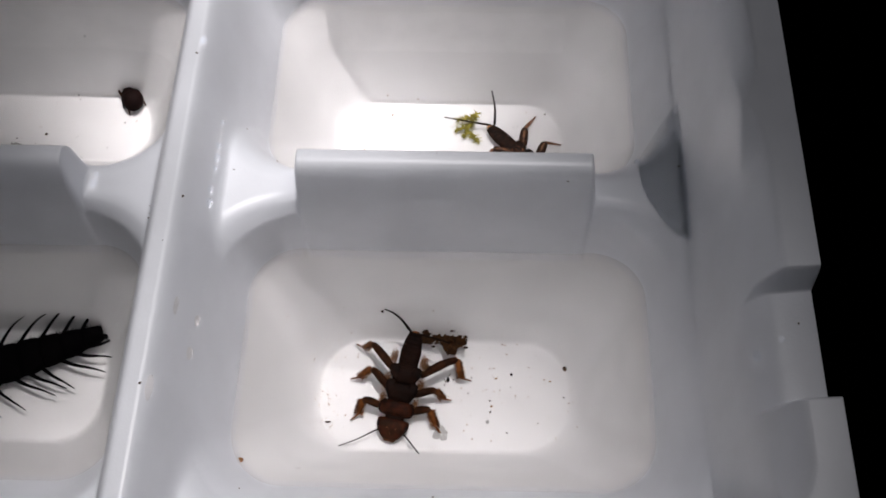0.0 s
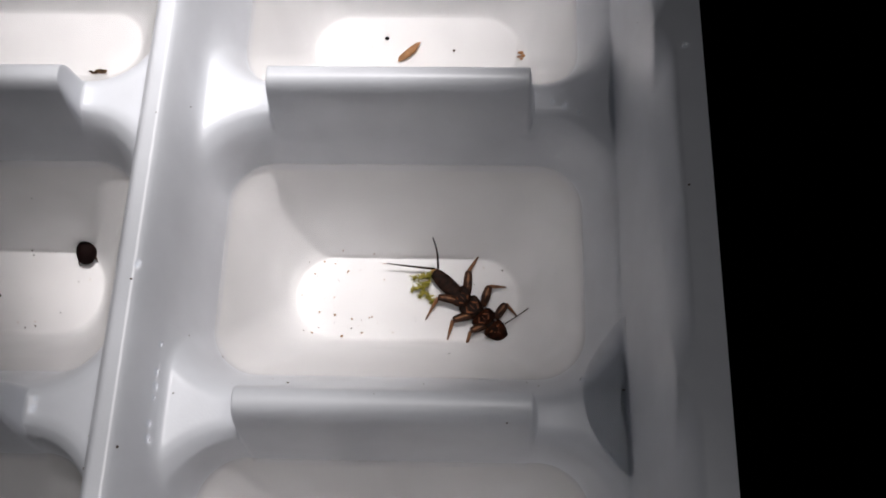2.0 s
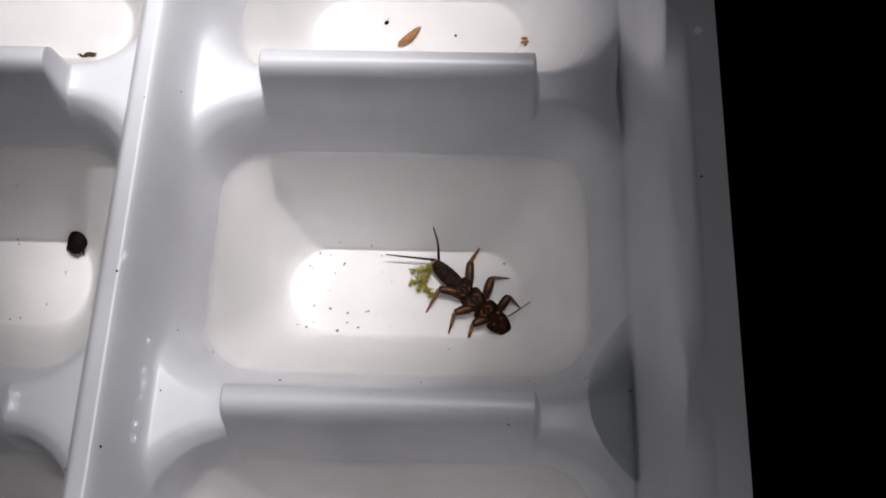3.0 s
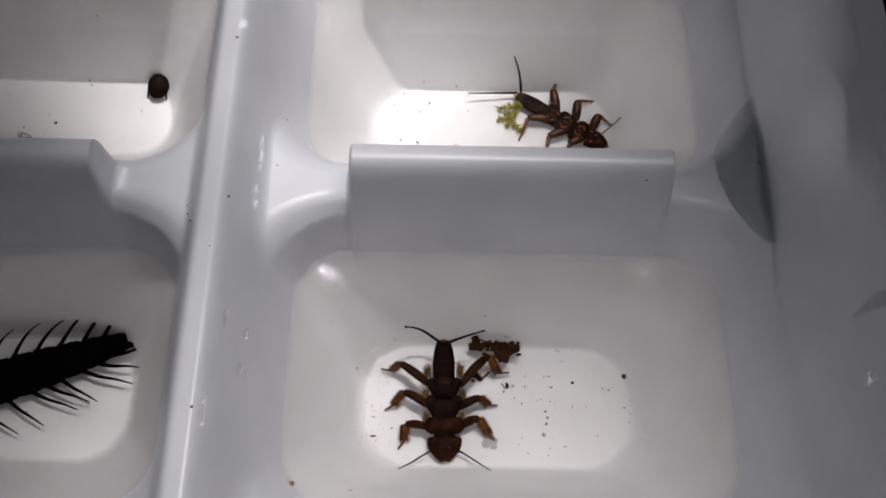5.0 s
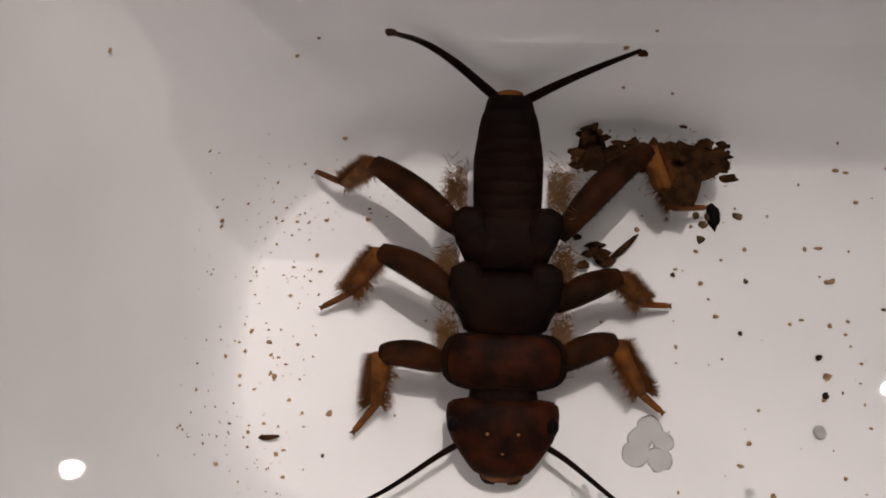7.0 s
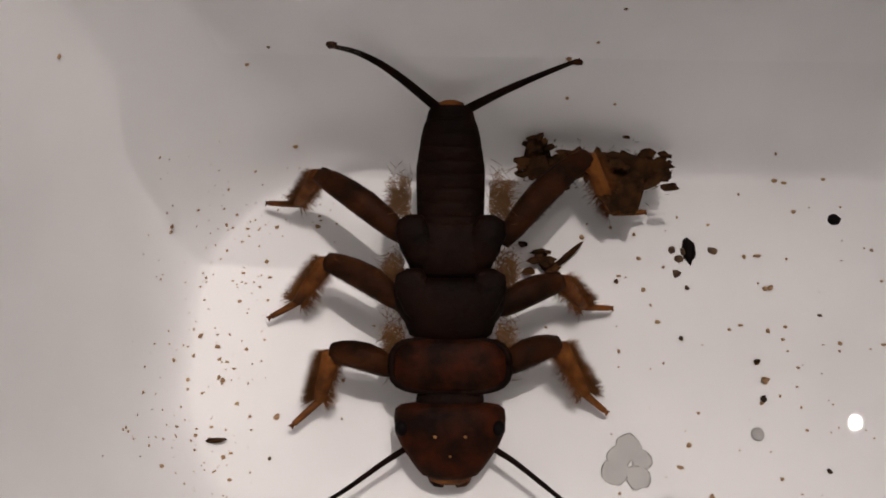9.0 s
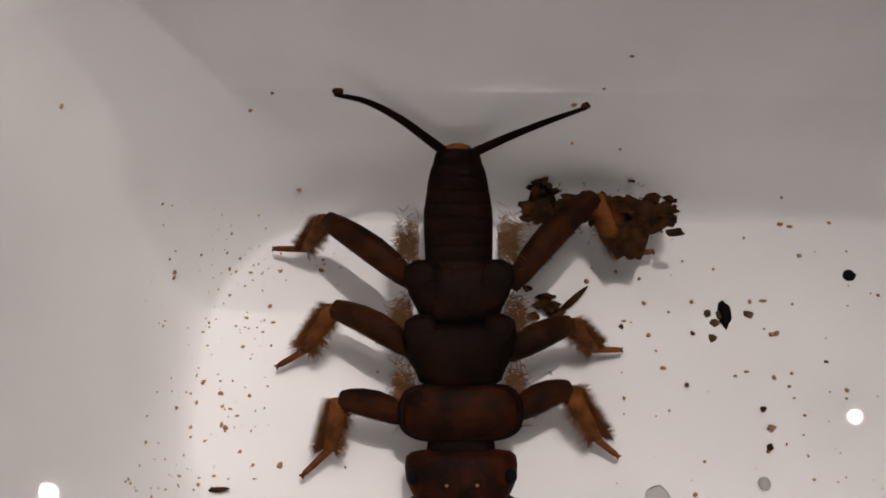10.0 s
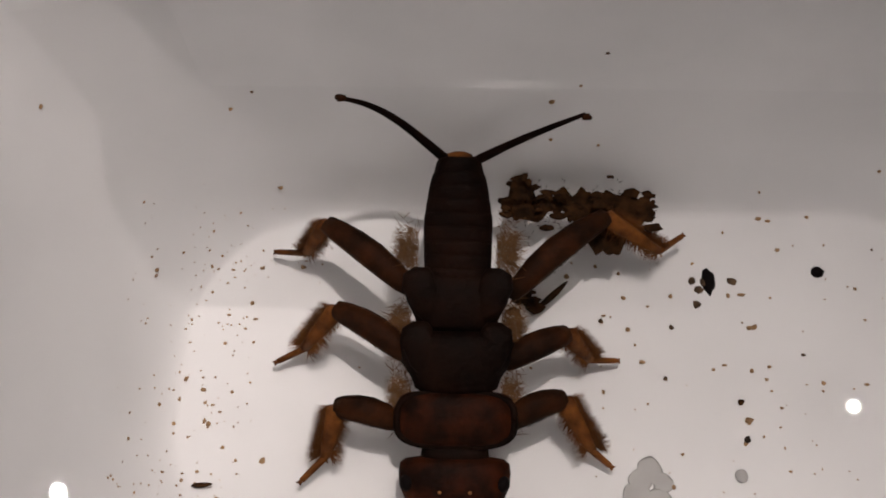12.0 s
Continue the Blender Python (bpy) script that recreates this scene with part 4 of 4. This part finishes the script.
# The two beads in the rim's notch are added as the lamp's reflected dots.
for i, (x, y, z) in enumerate(((-0.757, 0.468, 0), (-0.76, 0.185, 0), (-0.757, 0.05, 0), (-0.757, -0.07, 0), (-0.765, -0.325, 0), (-0.762, -0.465, 0), (-0.949, 1.113, 0), (-0.935, 1.15, 0), (-1.98, -0.15, 0), (-1.97, -0.05, 0), (3.38, 0.25, -0.43), (3.25, 3.29, -0.40), (3.40, 3.20, -0.39), (3.12, 3.34, -0.40), (3.99, -2.28, 0.76), (4.15, -2.2, 0.78), (4.26, 3.07, 1.12))):
    bead_thing(x, y, float(tray_height(np.array([x]), np.array([y]))[0]) + 0.008, 0.026 + 0.007 * (i % 3), 40 + i, (1.0, 1.2, 0.9), "tiny clear water beads and added glint beads on the white plastic", FILM)


def swing(piece, x, y, z, rows):
    """Turns a part about a point of its thing: rows of seconds and degrees."""
    there = cm(x, y, z)
    walk(piece, [(t, there @ pose(0, 0, 0, 0, 0, a) @ there.inverted()) for t, a in rows])


def pieces(owner, name):
    return [o for o in owner.children_recursive if o.name.split(".")[0] == name]


def motions():
    """What creeps in the water."""
    walk(big, [(t, cm(x, y, FLOOR_Z + 0.14, rz=a, rx=16.0)) for t, x, y, a in (
        (0.0, 1.032, -1.488, -12.6), (0.5, 1.027, -1.49, -10.5), (1.0, 1.02, -1.49, -9.5), (2.7, 0.985, -1.53, -5.0), (4.5, 0.940, -1.545, 0.5), (5.0, 0.940, -1.525, 1.3), (5.5, 0.957, -1.385, -0.3), (6.0, 0.961, -1.415, -0.2), (6.5, 0.965, -1.41, 0.6), (7.0, 0.971, -1.39, -1.0),
        (9.0, 0.968, -1.393, 0.5), (9.5, 0.999, -1.355, -0.2), (10.0, 0.983, -1.385, 1.3), (10.5, 1.002, -1.372, 1.65), (11.0, 0.994, -1.42, 0.7), (11.5, 1.026, -1.375, 0.1), (12.0, 1.038, -1.425, -0.6))])
    left, right = pieces(big, "cercus")
    swing(left, -0.05, 0.70, 0.14, ((0.0, -6), (1.5, -4), (4.3, 4), (5.0, 0), (7.0, 0), (9.5, 1), (10.5, 3), (12.0, 0)))
    swing(right, 0.06, 0.70, 0.14, ((0.0, -24), (1.5, -20), (4.3, 2), (5.0, 0), (7.0, 2), (9.5, 0), (10.5, -2), (12.0, 2)))
    for piece, x, rows in zip(pieces(big, "antenna"), (-0.12, 0.12), (((0.0, 8), (1.5, 6), (4.5, -3), (5.5, 0), (9.0, 2), (12.0, 0)), ((0.0, -4), (1.5, -2), (4.5, 4), (5.5, 0), (9.0, -2), (12.0, 0)))):
        swing(piece, x, -0.515, 0.11, rows)
    limbs = pieces(big, "leg")
    swing(limbs[5], 0.15, 0.17, 0.10, ((0.0, -6), (1.5, -5), (4.5, 0), (7.0, 0), (9.5, 0), (11.4, 0), (12.0, -6)))
    for piece in [o for o in limbs[5].children if not o.name.startswith("femur")]:
        swing(piece, 0.456, 0.53, 0.01, ((0.0, 0), (11.3, 0), (11.8, 36), (12.0, 38)))
    for piece in [o for o in limbs[4].children if not o.name.startswith("femur")]:
        swing(piece, -0.432, 0.45, 0.035, ((0.0, 10), (5.0, 15), (6.0, 0), (7.0, 0), (9.0, 20), (12.0, 22)))
    swing(limbs[0], -0.17, -0.26, 0.115, ((0.0, 0), (7.0, 0), (9.0, -9), (12.0, -6)))
    swing(limbs[3], 0.15, -0.09, 0.10, ((0.0, 4), (1.5, 4), (4.5, 0), (7.0, 0), (10.2, 0), (10.6, -5), (11.0, 0), (12.0, 0)))
    swing(limbs[2], -0.15, -0.08, 0.10, ((0.0, -6), (1.5, -5), (4.5, 0), (9.5, 0), (10.5, 2), (12.0, -2)))
    walk(small, [(t, cm(x, y, FLOOR_Z, rz=a)) for t, x, y, a in (
        (0.0, 2.38, 1.44, 42.0), (0.5, 2.35, 1.51, 43.0), (1.0, 2.256, 1.66, 46.0), (1.5, 2.232, 1.655, 45.5), (2.5, 2.270, 1.685, 45.6), (4.5, 2.265, 1.75, 52.3), (5.0, 2.28, 1.84, 54.5), (5.5, 2.23, 1.86, 51.0), (12.0, 2.23, 1.86, 51.0))])
    walk(bug, [(t, cm(x, y, FLOOR_Z, rz=a)) for t, x, y, a in ((0.0, -2.49, 2.23, 35), (0.5, -2.475, 2.28, 32), (1.0, -2.49, 2.27, 30), (1.5, -2.51, 2.28, 40), (2.5, -2.455, 2.31, -14), (4.5, -2.405, 2.25, -5), (5.5, -2.36, 2.23, -5), (12.0, -2.36, 2.23, -5))])
    walk(rosette, [(t, cm(x, y, FLOOR_Z)) for t, x, y in ((0.0, 1.45, -1.945), (0.5, 1.46, -1.95), (5.0, 1.41, -1.882), (6.0, 1.415, -1.875), (7.0, 1.424, -1.845), (9.0, 1.535, -1.896), (10.5, 1.639, -1.905), (11.5, 1.668, -1.858), (12.0, 1.655, -1.835))])
    walk(fleck, [(t, cm(x, y, WATER_Z)) for t, x, y in ((0.0, 1.535, -1.81), (1.0, 1.543, -1.82), (4.5, 1.49, -1.735), (5.5, 1.483, -1.738), (6.0, 1.453, -1.66), (6.5, 1.46, -1.68), (7.0, 1.364, -1.70), (9.0, 1.465, -1.789), (10.0, 1.52, -1.778), (11.0, 1.594, -1.747), (11.5, 1.605, -1.748), (12.0, 1.566, -1.711))])
    walk(floater, [(t, cm(x, y, WATER_Z)) for t, x, y in ((0.0, 2.147, -1.742), (1.0, 2.14, -1.74), (4.5, 2.082, -1.696), (5.5, 2.042, -1.70), (6.2, 1.925, -1.60), (6.5, 1.894, -1.675), (9.0, 1.79, -1.708), (10.0, 1.801, -1.682), (11.0, 1.839, -1.692), (11.5, 1.832, -1.716), (12.0, 1.807, -1.687))])


motions()
